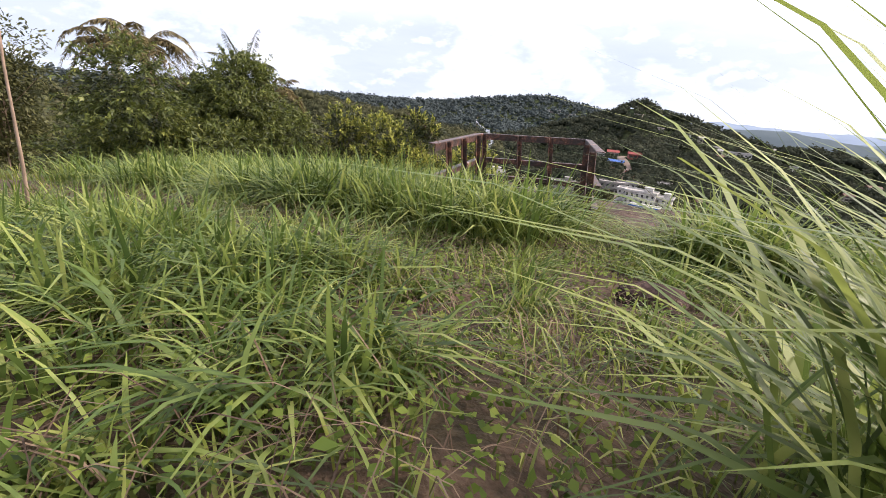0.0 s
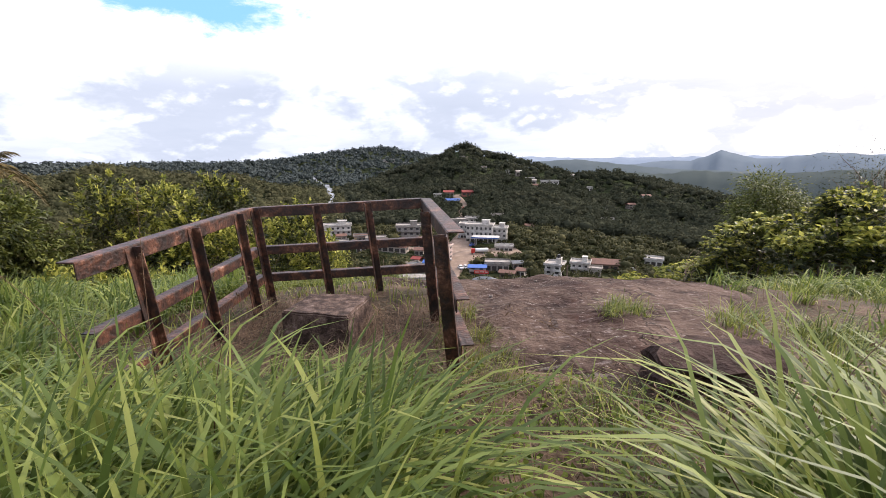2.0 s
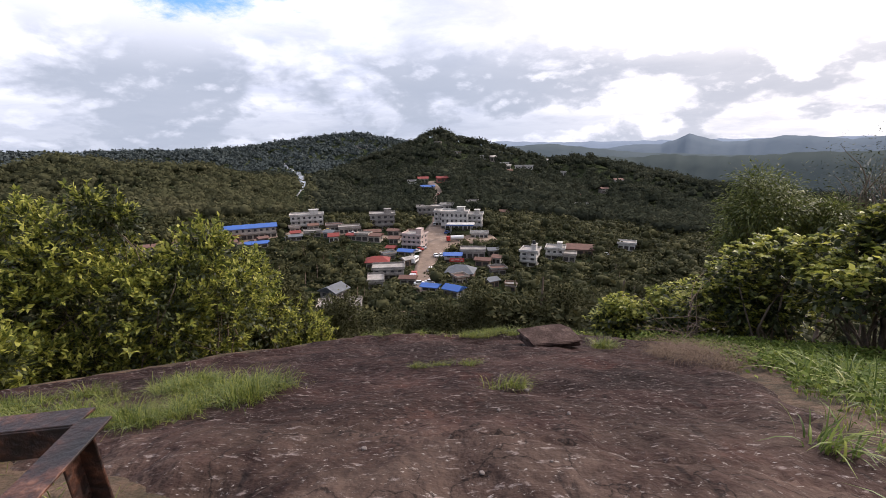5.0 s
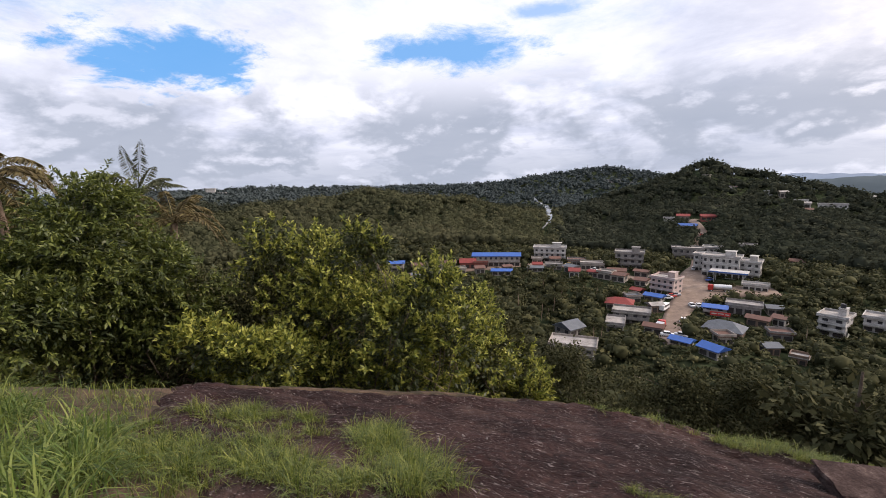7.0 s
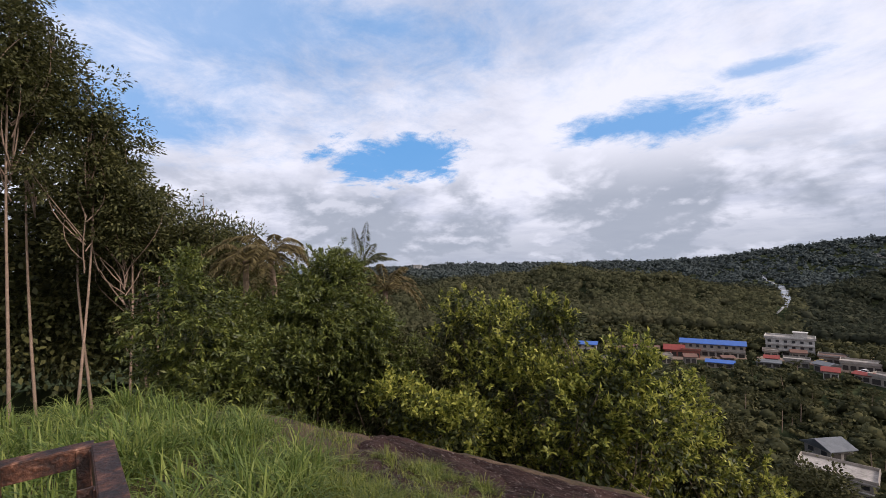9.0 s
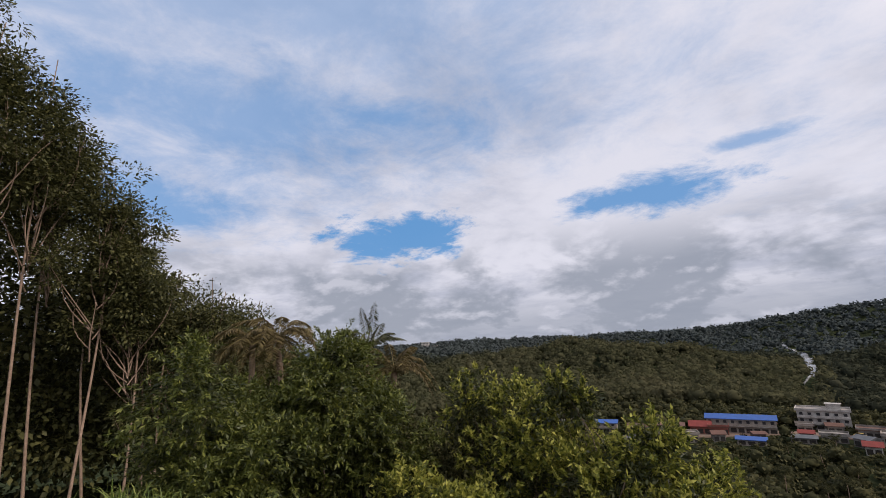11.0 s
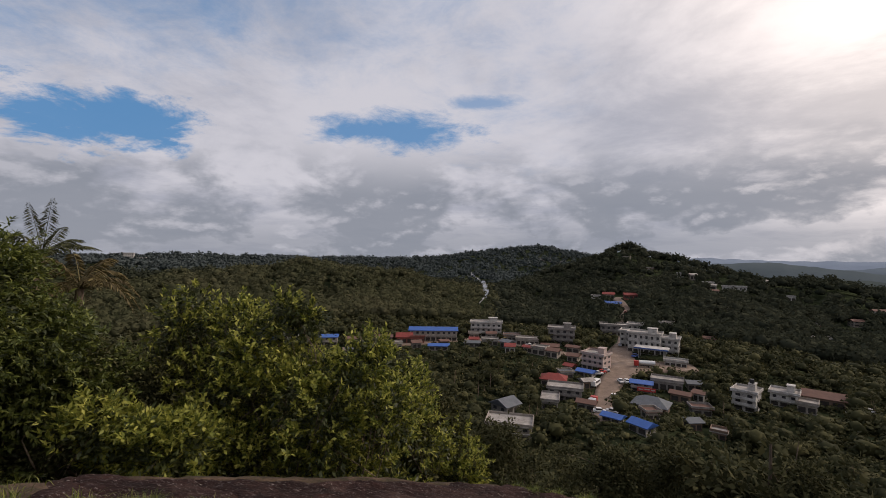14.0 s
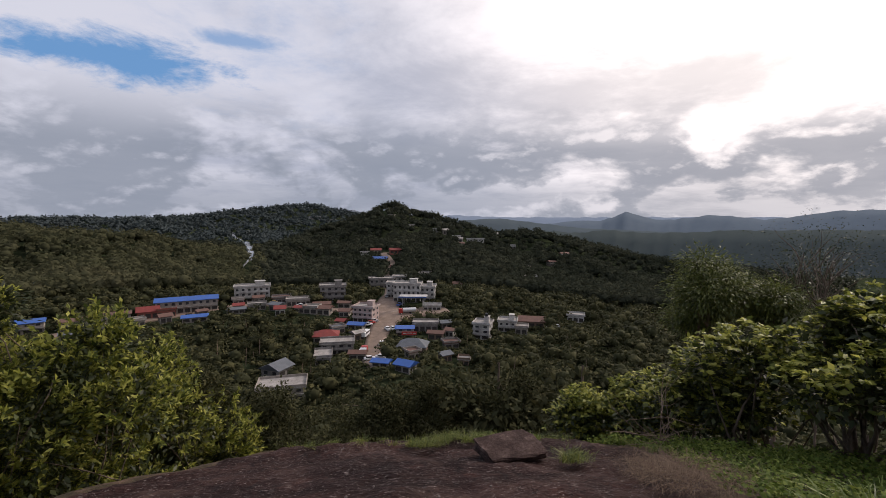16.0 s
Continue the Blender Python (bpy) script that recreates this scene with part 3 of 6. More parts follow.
def crown_points(r, centre, radii, clumps, per, spread, hollow=0.55):
    """Points in clumps over an uneven ellipsoid, and the clumps' outward ways."""
    k = r.normal(0, 1, (clumps, 3))
    k /= np.linalg.norm(k, axis=1, keepdims=True)
    k[:, 2] = np.where(k[:, 2] < -0.55, -k[:, 2], k[:, 2])
    reach = r.uniform(hollow, 1.0, (clumps, 1)) * (1 + 0.22 * np.sin(5 * k[:, :1] + 3 * k[:, 1:2] + r.uniform(0, 6)))
    c = np.asarray(centre) + k * reach * np.asarray(radii)
    p = np.repeat(c, per, 0) + r.normal(0, 1, (clumps * per, 3)) * spread * np.array([1, 1, 0.7])
    return p, np.repeat(k, per, 0), c


def leafy(r, centre, radii, clumps, per, spread, leaf, wide=0.22, droop=0.4, hollow=0.55, flat=1.0):
    p, out, c = crown_points(r, centre, radii, clumps, per, spread, hollow)
    if flat < 1:
        p[:, 2] = np.repeat(c[:, 2], per) + (p[:, 2] - np.repeat(c[:, 2], per)) * flat
    fan = p - np.repeat(c, per, 0)
    fan /= np.linalg.norm(fan, axis=1, keepdims=True) + 1e-9
    way = (out * 0.45 + fan * 0.8 + r.normal(0, 0.35, p.shape)) * [1, 1, flat] + [0, 0, -droop]
    v, f = leaf_quads(p, way, leaf * r.uniform(0.6, 1.25, len(p)), wide, r)
    return v, f, c


def masses(r, centre, radii, count, size, clumps, per, spread, leaf, wide, droop):
    """A crown of several rounded leaf masses."""
    k = r.normal(0, 1, (count, 3))
    k /= np.linalg.norm(k, axis=1, keepdims=True)
    k[:, 2] = np.where(k[:, 2] < -0.5, -k[:, 2], k[:, 2])
    c = np.asarray(centre) + k * r.uniform(0.25, 0.85, (count, 1)) * np.asarray(radii)
    vs, cs = [], []
    for q in c:
        s = size * r.uniform(0.65, 1.25)
        v, f, cc = leafy(r, q, (s, s, s * 0.72), max(5, clumps // count), per, spread, leaf, wide, droop, 0.78)
        vs.append((v, f))
        cs.append(cc)
    v, f = joined(vs)
    return v, f, np.concatenate(cs)


def sprays(r, lobes, number, per, twig, leaf, wide, lift, droop, whorl=0.1):
    """Leafy twig ends that stand out of uneven lobes (x, y, z, rx, ry, rz), with gaps between them."""
    l = np.asarray(lobes, float)
    weight = l[:, 3] * l[:, 5]
    pick = r.choice(len(l), number * 2, p=weight / weight.sum())
    k = r.normal(0, 1, (number * 2, 3))
    k /= np.linalg.norm(k, axis=1, keepdims=True)
    k[:, 2] = np.where(k[:, 2] < -0.35, -k[:, 2], k[:, 2])
    phase = pick * 1.7
    full = np.sin(4.5 * k[:, 0] + phase) + np.sin(5.2 * k[:, 1] + 2 * phase) + np.sin(4.1 * k[:, 2] - phase)
    keep = np.argsort(-(full + r.normal(0, 0.7, len(k))))[:number]
    k, pick = k[keep], pick[keep]
    base = l[pick, :3] + k * l[pick, 3:] * r.uniform(0.72, 1.08, (number, 1))
    way = k * 0.8 + r.normal(0, 0.35, k.shape) + [0, 0, lift]
    way /= np.linalg.norm(way, axis=1, keepdims=True)
    s = r.uniform(whorl, 1.0, (number, per, 1))
    long = twig * r.uniform(0.5, 1.4, (number, 1, 1))
    p = base[:, None] + way[:, None] * long * s + [0, 0, -1.0] * (droop * 0.6 * long * s ** 2)
    out = r.normal(0, 1, (number, per, 3))
    d = way[:, None] * (0.75 if whorl < 0.5 else 0.15) + out * (0.6 if whorl < 0.5 else [1, 1, 0.3]) + [0, 0, -droop]
    size = leaf * r.uniform(0.55, 1.2, number * per)
    return leaf_quads(p.reshape(-1, 3), d.reshape(-1, 3), size, wide, r)


def shrub(name, at, lobes, leaf, mat, label, seed, clumps=150, per=26, wide=0.24, droop=0.2, stems=9, group="", category="shrub", bark="bark", spread=0.16, flat=1.0, tips=None):
    """lobes: (dx, dy, dz, rx, ry, rz) above the base."""
    r = np.random.default_rng(seed)
    t = thing(name, at, label, category, group)
    vs, wood = [], []
    # each lobe breaks up into boughs of uneven size
    boughs = []
    for dx, dy, dz, a, b, c in lobes:
        boughs.append((dx, dy, dz - c * 0.15, a * 0.66, b * 0.66, c * 0.68))
        for _ in range(8):
            k = r.normal(0, 1, 3)
            k /= np.linalg.norm(k)
            k[2] = abs(k[2]) * 1.1 - 0.25
            s = r.uniform(0.16, 0.46)
            boughs.append((dx + k[0] * a * 0.85, dy + k[1] * b * 0.85, dz + k[2] * c * 0.92, a * s, b * s, c * s * r.uniform(0.8, 1.5)))
    lobes = boughs
    total = sum(l[3] * l[5] for l in lobes)
    for dx, dy, dz, a, b, c in lobes:
        n = max(8, int(clumps * a * c / total))
        core = 0.8 if tips else 1.0
        v, f, cs = leafy(r, (dx, dy, dz), (a * core, b * core, c * core), n, per, spread, leaf, wide, droop, 0.55, flat)
        vs.append((v, f))
        for q in cs[r.choice(len(cs), min(len(cs), max(1, stems // 4)), replace=False)]:
            p, rad = limb(r, (r.normal(0, 0.12), r.normal(0, 0.12), -0.15), q, 0.035, 0.006)
            wood.append(tube(p, rad, 5))
    child("stem", mesh_np("stem", *joined(wood), M[bark], None, True), t)
    child("crown", mesh_np("crown", *joined(vs), M[mat]), t)
    # bright tips over the dark core put light and shade into colour
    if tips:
        child("young_leaves", mesh_np("young_leaves", *sprays(r, lobes, *tips[1:]), M[tips[0]]), t, "brighter leaves at the twig ends, young growth and lit tips in one colour")
    return t


def tree(name, at, height, crown_low, radius, leaf, mat, label, seed, clumps=120, per=20, trunk=0.14, bark="bark", group="trees", lean=0.05, wide=0.2, droop=0.5, spread=0.35, category="tree", limbs=6, hollow=0.5, heads=0):
    r = np.random.default_rng(seed)
    t = thing(name, at, label, category, group)
    top = (r.normal(0, lean) * height, r.normal(0, lean) * height, height * 0.93)
    p, rad = limb(r, (0, 0, -0.4), top, trunk, trunk * 0.2, 0.02, 10)
    child("trunk", mesh_np("trunk", *tube(p, rad, 8), M[bark], None, True), t)
    wood = []
    half = (height - crown_low) / 2
    v, f, cs = leafy(r, (top[0] * 0.7, top[1] * 0.7, crown_low + half), (radius, radius, half), clumps, per, spread, leaf, wide, droop, hollow) if not heads else masses(r, (top[0] * 0.7, top[1] * 0.7, crown_low + half), (radius * 0.8, radius * 0.8, half * 0.9), heads, radius * 0.45, clumps, per, spread, leaf, wide, droop)
    for q in cs[r.choice(len(cs), min(len(cs), limbs), replace=False)]:
        k = np.clip((q[2] - half * 0.5) / (height * 0.93), 0.15, 0.95)
        s = p[0] + (p[-1] - p[0]) * k
        lp, lr = limb(r, s, q, trunk * 0.4, trunk * 0.08, 0.08)
        wood.append(tube(lp, lr, 4))
    tagged(child("branching", mesh_np("branching", *joined(wood), M[bark], None, True), t), kind="stuff")
    child("crown", mesh_np("crown", v, f, M[mat]), t)
    return t


EYE = (1.05, 5.4, 1.8)


def polar(az, d):
    """Plan place at a bearing (degrees to the left of +y) and distance from EYE, the camera's later standing place, to
    fit its view.
    """
    return EYE[0] - math.sin(radians(az)) * d, EYE[1] + math.cos(radians(az)) * d


# ---- stones on the rock ----
x, y = 3.1, 12.6
boulder("rock_slab", (x, y, surface1(x, y) + 0.06), (1.05, 0.80, 0.15), 12, "loose flat brown slab lying on the rock sheet", 0.10, 0.9, seed=3, category="rock")
x, y = 1.56, 3.66
boulder("boulder", (x, y, surface1(x, y) - 0.05), (0.60, 0.40, 0.26), -6, "low brown boulder at the edge of the rock sheet", 0.20, 0.45, seed=8, category="rock")
x, y = 0.74, 0.98
boulder("boulder", (x, y, surface1(x, y) - 0.04), (0.31, 0.21, 0.16), 20, "reddish stone half buried in the grass", 0.13, 0.0, seed=12, category="rock")
r = np.random.default_rng(21)
pebble = None
for k in range(34):
    x, y = r.uniform(-3.5, 3.2), r.uniform(4.0, 11.0)
    if inside(np.array([x]), np.array([y]), ROCK)[0] < 0.2:
        continue
    s = r.uniform(0.35, 0.95)
    m = pose(x, y, surface1(x, y) + 0.004, r.uniform(-20, 20), r.uniform(-20, 20), r.uniform(0, 360)) @ Matrix.Diagonal((s, s, s, 1))
    if pebble is None:
        pebble = boulder("pebble", (x, y, 0), (0.05, 0.04, 0.03), 0, "small grey pebble on the rock", 0.12, 0.2, mat="pebble", seed=5)
        pebble["group"] = "pebbles on the rock"
        pebble.matrix_world = m
    else:
        copy_thing(pebble, m)


# ---- grass ----
def blades(r, at, length, lean, width, az=None, levels=5, sag=0.55):
    """Bent tapering blades: vertices and quads."""
    n = len(at)
    az = r.uniform(0, 2 * math.pi, n) if az is None else az
    d = np.stack([np.cos(az), np.sin(az), np.zeros(n)], 1)
    side = np.stack([-np.sin(az), np.cos(az), np.zeros(n)], 1)
    s = np.linspace(0, 1, levels)
    out = []
    for k in s:
        c = at + d * (length * lean * k ** 1.8)[:, None]
        c[:, 2] += length * (k - sag * lean * k ** 2.6)
        w = (width * (1 - k ** 1.5) * (0.55 + 0.9 * k) if k < 1 else width * 0.02)[:, None] if not np.isscalar(width) else width * max(0.03, (1 - k ** 1.5) * (0.55 + 0.9 * k))
        tw = side + d * 0.25 * k
        out += [c - tw * w, c + tw * w]
    v = np.stack(out, 1)
    i = np.arange(n * levels * 2).reshape(n, levels, 2)
    q = np.stack([i[:, :-1, 0], i[:, :-1, 1], i[:, 1:, 1], i[:, 1:, 0]], -1).reshape(-1, 4)
    return v.reshape(-1, 3), q


def tufts(r, centres, per, spread, length, lean, width):
    """Clumps of blades that lean outwards from each centre (x, y, scale)."""
    c = np.repeat(np.asarray(centres, float), per, 0)
    n = len(c)
    off = r.normal(0, 1, (n, 2)) * spread * c[:, 2:3]
    xy = c[:, :2] + off
    at = np.column_stack([xy, surface(xy[:, 0], xy[:, 1]) - 0.02])
    az = np.arctan2(off[:, 1] - 0.35 * spread, off[:, 0] + 0.5 * spread) + r.normal(0, 1.0, n)
    le = length * c[:, 2] * r.uniform(0.45, 1.15, n)
    return blades(r, at, le, np.clip(r.normal(lean, 0.30, n), 0.05, 1.5), width * r.uniform(0.6, 1.3, n) * np.sqrt(c[:, 2]), az)


def scatter(r, n, x0, x1, y0, y1, keep):
    x, y = r.uniform(x0, x1, n), r.uniform(y0, y1, n)
    k = keep(x, y)
    return x[k], y[k]


def track(x, y):
    """1 on the trodden line towards the railing."""
    return smooth(0.55, 0.1, np.abs(x - 0.32 - 0.05 * np.sin(y * 2)))


def off_rock(x, y):
    return (inside(x, y, ROCK) + 0.2 * ripple(x, y, 1.1, 3, 9)) < 0.0


def in_pen(x, y):
    return (x > -1.62 + 0.03 * (5 - y)) & (x < 0.2) & (y > 3.75) & (y < 5.4 - 0.46 * (x + 1.58))


r = np.random.default_rng(31)
sheets = []
# tall tussocks before the railing
cs = []
for n, (x0, x1, y0, y1), (a, b) in ((120, (-3.0, 0.04, 1.75, 2.65), (0.85, 1.2)), (50, (-3.0, 0.04, 2.65, 3.25), (0.5, 0.75)), (44, (-3.6, -0.45, -0.5, 0.7), (0.45, 0.75)), (60, (-5.0, -2.0, 1.9, 3.8), (0.8, 1.1)), (18, (1.05, 1.45, 2.0, 2.5), (1.0, 1.4)), (8, (1.4, 2.1, 1.7, 2.4), (0.8, 1.1)),
                                    (30, (2.0, 4.0, 0.9, 2.5), (0.5, 0.8)), (10, (1.0, 1.5, -1.1, -0.1), (0.9, 1.2)), (30, (-0.8, 0.9, 0.1, 1.7), (0.25, 0.45)), (34, (-3.6, -0.55, -1.0, 0.3), (0.45, 0.75)), (8, (-3.4, -0.3, 1.2, 1.75), (0.4, 0.7)), (40, (-7.5, -4.0, 1.8, 6.0), (0.7, 1.0)), (150, (-6.8, -2.2, 4.0, 7.2), (0.5, 0.85)), (22, (2.9, 5.2, 3.4, 7.0), (0.35, 0.6)), (14, (4.6, 6.4, 6.2, 9.0), (0.5, 0.85)), (26, (5.6, 9.0, 8.5, 13.0), (0.3, 0.6)), (12, (2.1, 3.6, 3.2, 4.6), (0.28, 0.42)), (20, (-1.5, 0.0, 3.25, 3.7), (0.3, 0.5)), (26, (0.75, 2.2, 0.2, 1.9), (0.35, 0.6)), (14, (-2.3, 0.05, -0.7, 0.6), (0.45, 0.7)), (22, (-1.8, 0.0, -1.2, -0.3), (0.4, 0.65))):
    for _ in range(n):
        x, y = r.uniform(x0, x1), r.uniform(y0, y1)
        if abs(x - 0.38) > (0.30 if b > 0.6 else 0.12) and math.hypot(x - 0.72, y - 0.9) > 0.34:
            cs.append((x, y, r.uniform(a, b)))
sheets.append(tufts(r, cs, 54, 0.125, 0.64, 0.72, 0.0130))
# a clump that leans over the path
n = 170
at = np.column_stack([r.normal(1.12, 0.12, n), r.normal(-0.72, 0.16, n), np.zeros(n)])
at[:, 2] = surface(at[:, 0], at[:, 1]) - 0.02
sheets.append(blades(r, at, r.uniform(0.7, 1.25, n), r.uniform(0.35, 0.75, n), r.uniform(0.007, 0.015, n), r.normal(2.9, 0.65, n), 7, 0.6))
n = 5
at = np.column_stack([r.normal(0.80, 0.05, n), r.normal(-0.55, 0.05, n), np.zeros(n)])
at[:, 2] = surface(at[:, 0], at[:, 1]) - 0.02
sheets.append(blades(r, at, r.uniform(1.25, 1.6, n), r.uniform(0.35, 0.6, n), r.uniform(0.010, 0.014, n), r.normal(-0.1, 0.35, n), 9, 0.35))
tall = new("tall_grass", mesh_np("tall_grass", *joined(sheets), M["lush_grass"]))
tagged(tall, "tall lush green grass in tussocks with arching blades", "grass", kind="stuff")
# low sward over the hilltop
sheets = []
x, y = scatter(r, 44000, -8, 6, -2.5, 8.5, lambda x, y: off_rock(x, y) & ~in_pen(x, y) & (brow(x, y) < 1.2))
dens = r.uniform(0, 1, len(x)) < np.where((y < 1.75) & (x < 0.1), 0.36, 0.9) * (1 - 0.3 * track(x, y)) * np.clip(0.8 + 1.1 * ripple(x, y, 1.2, 3, 12), 0.06, 1) * (np.hypot(x - 0.72, y - 0.9) > 0.33)
x, y = x[dens], y[dens]
at = np.column_stack([x, y, surface(x, y) - 0.01])
sheets.append(blades(r, at, r.uniform(0.08, 0.26, len(x)), np.clip(r.normal(0.65, 0.25, len(x)), 0.05, 1.2), r.uniform(0.003, 0.0065, len(x)), levels=4))
x, y = scatter(r, 13000, -2.0, 2.4, -1.4, 3.7, lambda x, y: off_rock(x, y) & ~in_pen(x, y) & (ripple(x, y, 0.8, 3, 22) > -0.05) & (np.hypot(x - 0.72, y - 0.9) > 0.3))
at = np.column_stack([x, y, surface(x, y) - 0.01])
sheets.append(blades(r, at, r.uniform(0.06, 0.24, len(x)), np.clip(r.normal(0.8, 0.3, len(x)), 0.05, 1.4), r.uniform(0.003, 0.007, len(x)), levels=4))
# grass growing on the rock and left of the railing
cs = []
for n, (x0, x1, y0, y1), (a, b) in ((60, (-2.9, -1.3, 7.4, 8.1), (0.4, 0.65)), (40, (-4.4, -2.7, 8.1, 9.2), (0.4, 0.65)), (80, (-4.4, -2.1, 6.7, 7.7), (0.4, 0.7)),  (10, (0.25, 0.6, 3.5, 4.4), (0.3, 0.5)), (8, (0.1, 0.3, 4.0, 5.2), (0.35, 0.5)),
                                    (9, (2.0, 3.0, 4.0, 5.0), (0.45, 0.7)), (8, (3.9, 4.2, 12.0, 12.3), (0.6, 0.8)), (4, (1.45, 1.7, 8.35, 8.5), (0.35, 0.5)), (70, (1.3, 4.8, 13.7, 14.4), (0.4, 0.6)), (14, (-1.2, 1.2, 14.1, 14.5), (0.3, 0.5)), 
                                    (10, (0.4, 1.4, 9.7, 9.9), (0.2, 0.35)), (7, (1.3, 1.6, 4.5, 4.9), (0.35, 0.5))):
    for _ in range(n):
        cs.append((r.uniform(x0, x1), r.uniform(y0, y1), r.uniform(a, b)))
for _ in range(90):
    k = r.uniform(0, 1)
    cs.append((-0.75 - 1.7 * k + r.normal(0, 0.1), 8.12 + 1.15 * k + r.normal(0, 0.16), r.uniform(0.4, 0.7)))
sheets.append(tufts(r, cs, 56, 0.11, 0.42, 0.72, 0.0052))
cs = [(x, y, r.uniform(0.5, 0.9)) for x, y in zip(*scatter(r, 1900, -10, 10, -8, 9, lambda x, y: off_rock(x, y) & ~in_pen(x, y) & (brow(x, y) < 1.0) & ((y < -1.3) | (x < -3.6) | (x > 6.0) | (x > 3.6) & (y < 2.5))))]
sheets.append(tufts(r, cs, 10, 0.14, 0.40, 0.75, 0.0085))
low = new("grass", mesh_np("grass", *joined(sheets), M["grass"]))
tagged(low, "short bright green grass over soil and in rock hollows", "grass", kind="stuff")
# withered stalks and straw
sheets = []
x, y = scatter(r, 12000, -5, 4.5, -2, 5.3, lambda x, y: off_rock(x, y) & ((ripple(x, y, 1.9, 2, 14) > 0.15) | (y < 1.8) & (x < 0.6)) | in_pen(x, y) & (r.uniform(0, 1, len(x)) < 0.8))
at = np.column_stack([x, y, surface(x, y) + 0.01])
sheets.append(blades(r, at, r.uniform(0.10, 0.36, len(x)), r.uniform(0.9, 1.5, len(x)), r.uniform(0.0015, 0.0035, len(x)), levels=4, sag=0.58))
x, y = scatter(r, 9000, 3.6, 6.4, 8.6, 12.6, lambda x, y: np.hypot((x - 5.0) / 0.75, (y - 10.7 - 0.4 * (x - 5.0)) / 1.1) < 1 + 0.3 * ripple(x, y, 0.7, 2, 25))
at = np.column_stack([x, y, surface(x, y) + 0.005])
sheets.append(blades(r, at, r.uniform(0.2, 0.5, len(x)), r.uniform(1.25, 1.65, len(x)), r.uniform(0.0012, 0.003, len(x)), levels=4, sag=0.62))
x, y = scatter(r, 9000, -1.8, 0.4, 3.1, 5.5, lambda x, y: (in_pen(x, y) | off_rock(x, y) & (y < 3.8)) & (ripple(x, y, 0.6, 2, 27) > -0.45))
at = np.column_stack([x, y, surface(x, y) + r.uniform(0.004, 0.02, len(x))])
sheets.append(blades(r, at, r.uniform(0.06, 0.30, len(x)), r.uniform(1.2, 1.7, len(x)), r.uniform(0.001, 0.003, len(x)), levels=4, sag=0.62))
straw = new("dry_grass", mesh_np("dry_grass", *joined(sheets), M["dry_grass"]))
tagged(straw, "withered reddish straw lying on the soil", "grass", kind="stuff")
# broad-leaved weeds
x, y = scatter(r, 9000, -5, 7.5, -2, 10.5, lambda x, y: off_rock(x, y) & ~in_pen(x, y) & ((ripple(x, y, 1.3, 2, 16) > 0.25) | (x > 3.8)))
at = np.column_stack([x, y, surface(x, y) + r.uniform(0.02, 0.16, len(x))])
far_w = scatter(r, 16000, 4.3, 10.5, 6.0, 14.5, lambda x, y: off_rock(x, y) & (ripple(x, y, 1.6, 3, 19) > -0.25))
at = np.concatenate([at, np.column_stack([*far_w, surface(*far_w) + r.uniform(0.02, 0.22, len(far_w[0]))])])
mats_ = scatter(r, 26000, 5.0, 10.5, 7.0, 14.0, lambda x, y: off_rock(x, y) & (ripple(x, y, 1.1, 3, 29) > -0.3))
at = np.concatenate([at, np.column_stack([*mats_, surface(*mats_) + 0.04 + r.uniform(0, 0.22, len(mats_[0])) * np.clip(0.5 + ripple(*mats_, 0.7, 2, 33), 0.1, 1)])])
near = scatter(r, 30000, -1.8, 2.6, -1.2, 3.8, lambda x, y: off_rock(x, y) & ~in_pen(x, y) & (ripple(x, y, 0.9, 2, 18) > -0.35))
at = np.concatenate([at, np.column_stack([*near, surface(*near) + r.uniform(0.01, 0.10, len(near[0]))])])
size = np.where(at[:, 0] > 4.3, r.uniform(0.035, 0.085, len(at)), r.uniform(0.02, 0.05, len(at)))
size[len(at) - len(near[0]):] *= 0.75
v, f = leaf_quads(at, r.normal(0, 1, at.shape) * [1, 1, 0.25], size, 0.33, r)
weeds = new("weeds", mesh_np("weeds", v, f, M["weed_leaf"]))
tagged(weeds, "low broad-leaved creeping weeds among the grass", "weeds", kind="stuff")


# dry stalks with seed heads, and a dead sapling
def stalk(at, height, lean, az, seed, label="thin pale grass stalk with a drooping seed head"):
    r = np.random.default_rng(seed)
    t = thing("grass_stalk", at, label, "grass stalk", "seeding stalks")
    s = np.linspace(0, 1, 14)
    p = np.stack([np.cos(az) * lean * height * s ** 2.2, np.sin(az) * lean * height * s ** 2.2, height * (s - 0.25 * lean * s ** 4)], 1)
    child("stem", mesh_np("stem", *tube(p, np.linspace(0.0028, 0.0007, 14), 4), M["dry_grass"], None, True), t)
    q = np.repeat(p[9:], 9, 0) + r.normal(0, 0.008, (45, 3))
    v, f = leaf_quads(q, r.normal(0, 1, q.shape) + [0, 0, 0.5], r.uniform(0.008, 0.02, 45), 0.15, r)
    tagged(child("seed_head", mesh_np("seed_head", v, f, M["dry_grass"]), t), kind="stuff")


for k, (x, y, h, le, az) in enumerate(((-1.05, 2.9, 1.15, 0.5, 3.4), (-0.95, 3.0, 1.05, 0.12, 2.0), (-0.62, 2.8, 0.75, 0.2, 0.5), (0.95, 2.3, 0.85, 0.75, 2.7), (1.15, 2.6, 0.9, 0.7, 0.3), (1.05, 2.1, 0.8, 0.8, 5.8))):
    stalk((x, y, surface1(x, y) - 0.02), h, le, az, 50 + k)


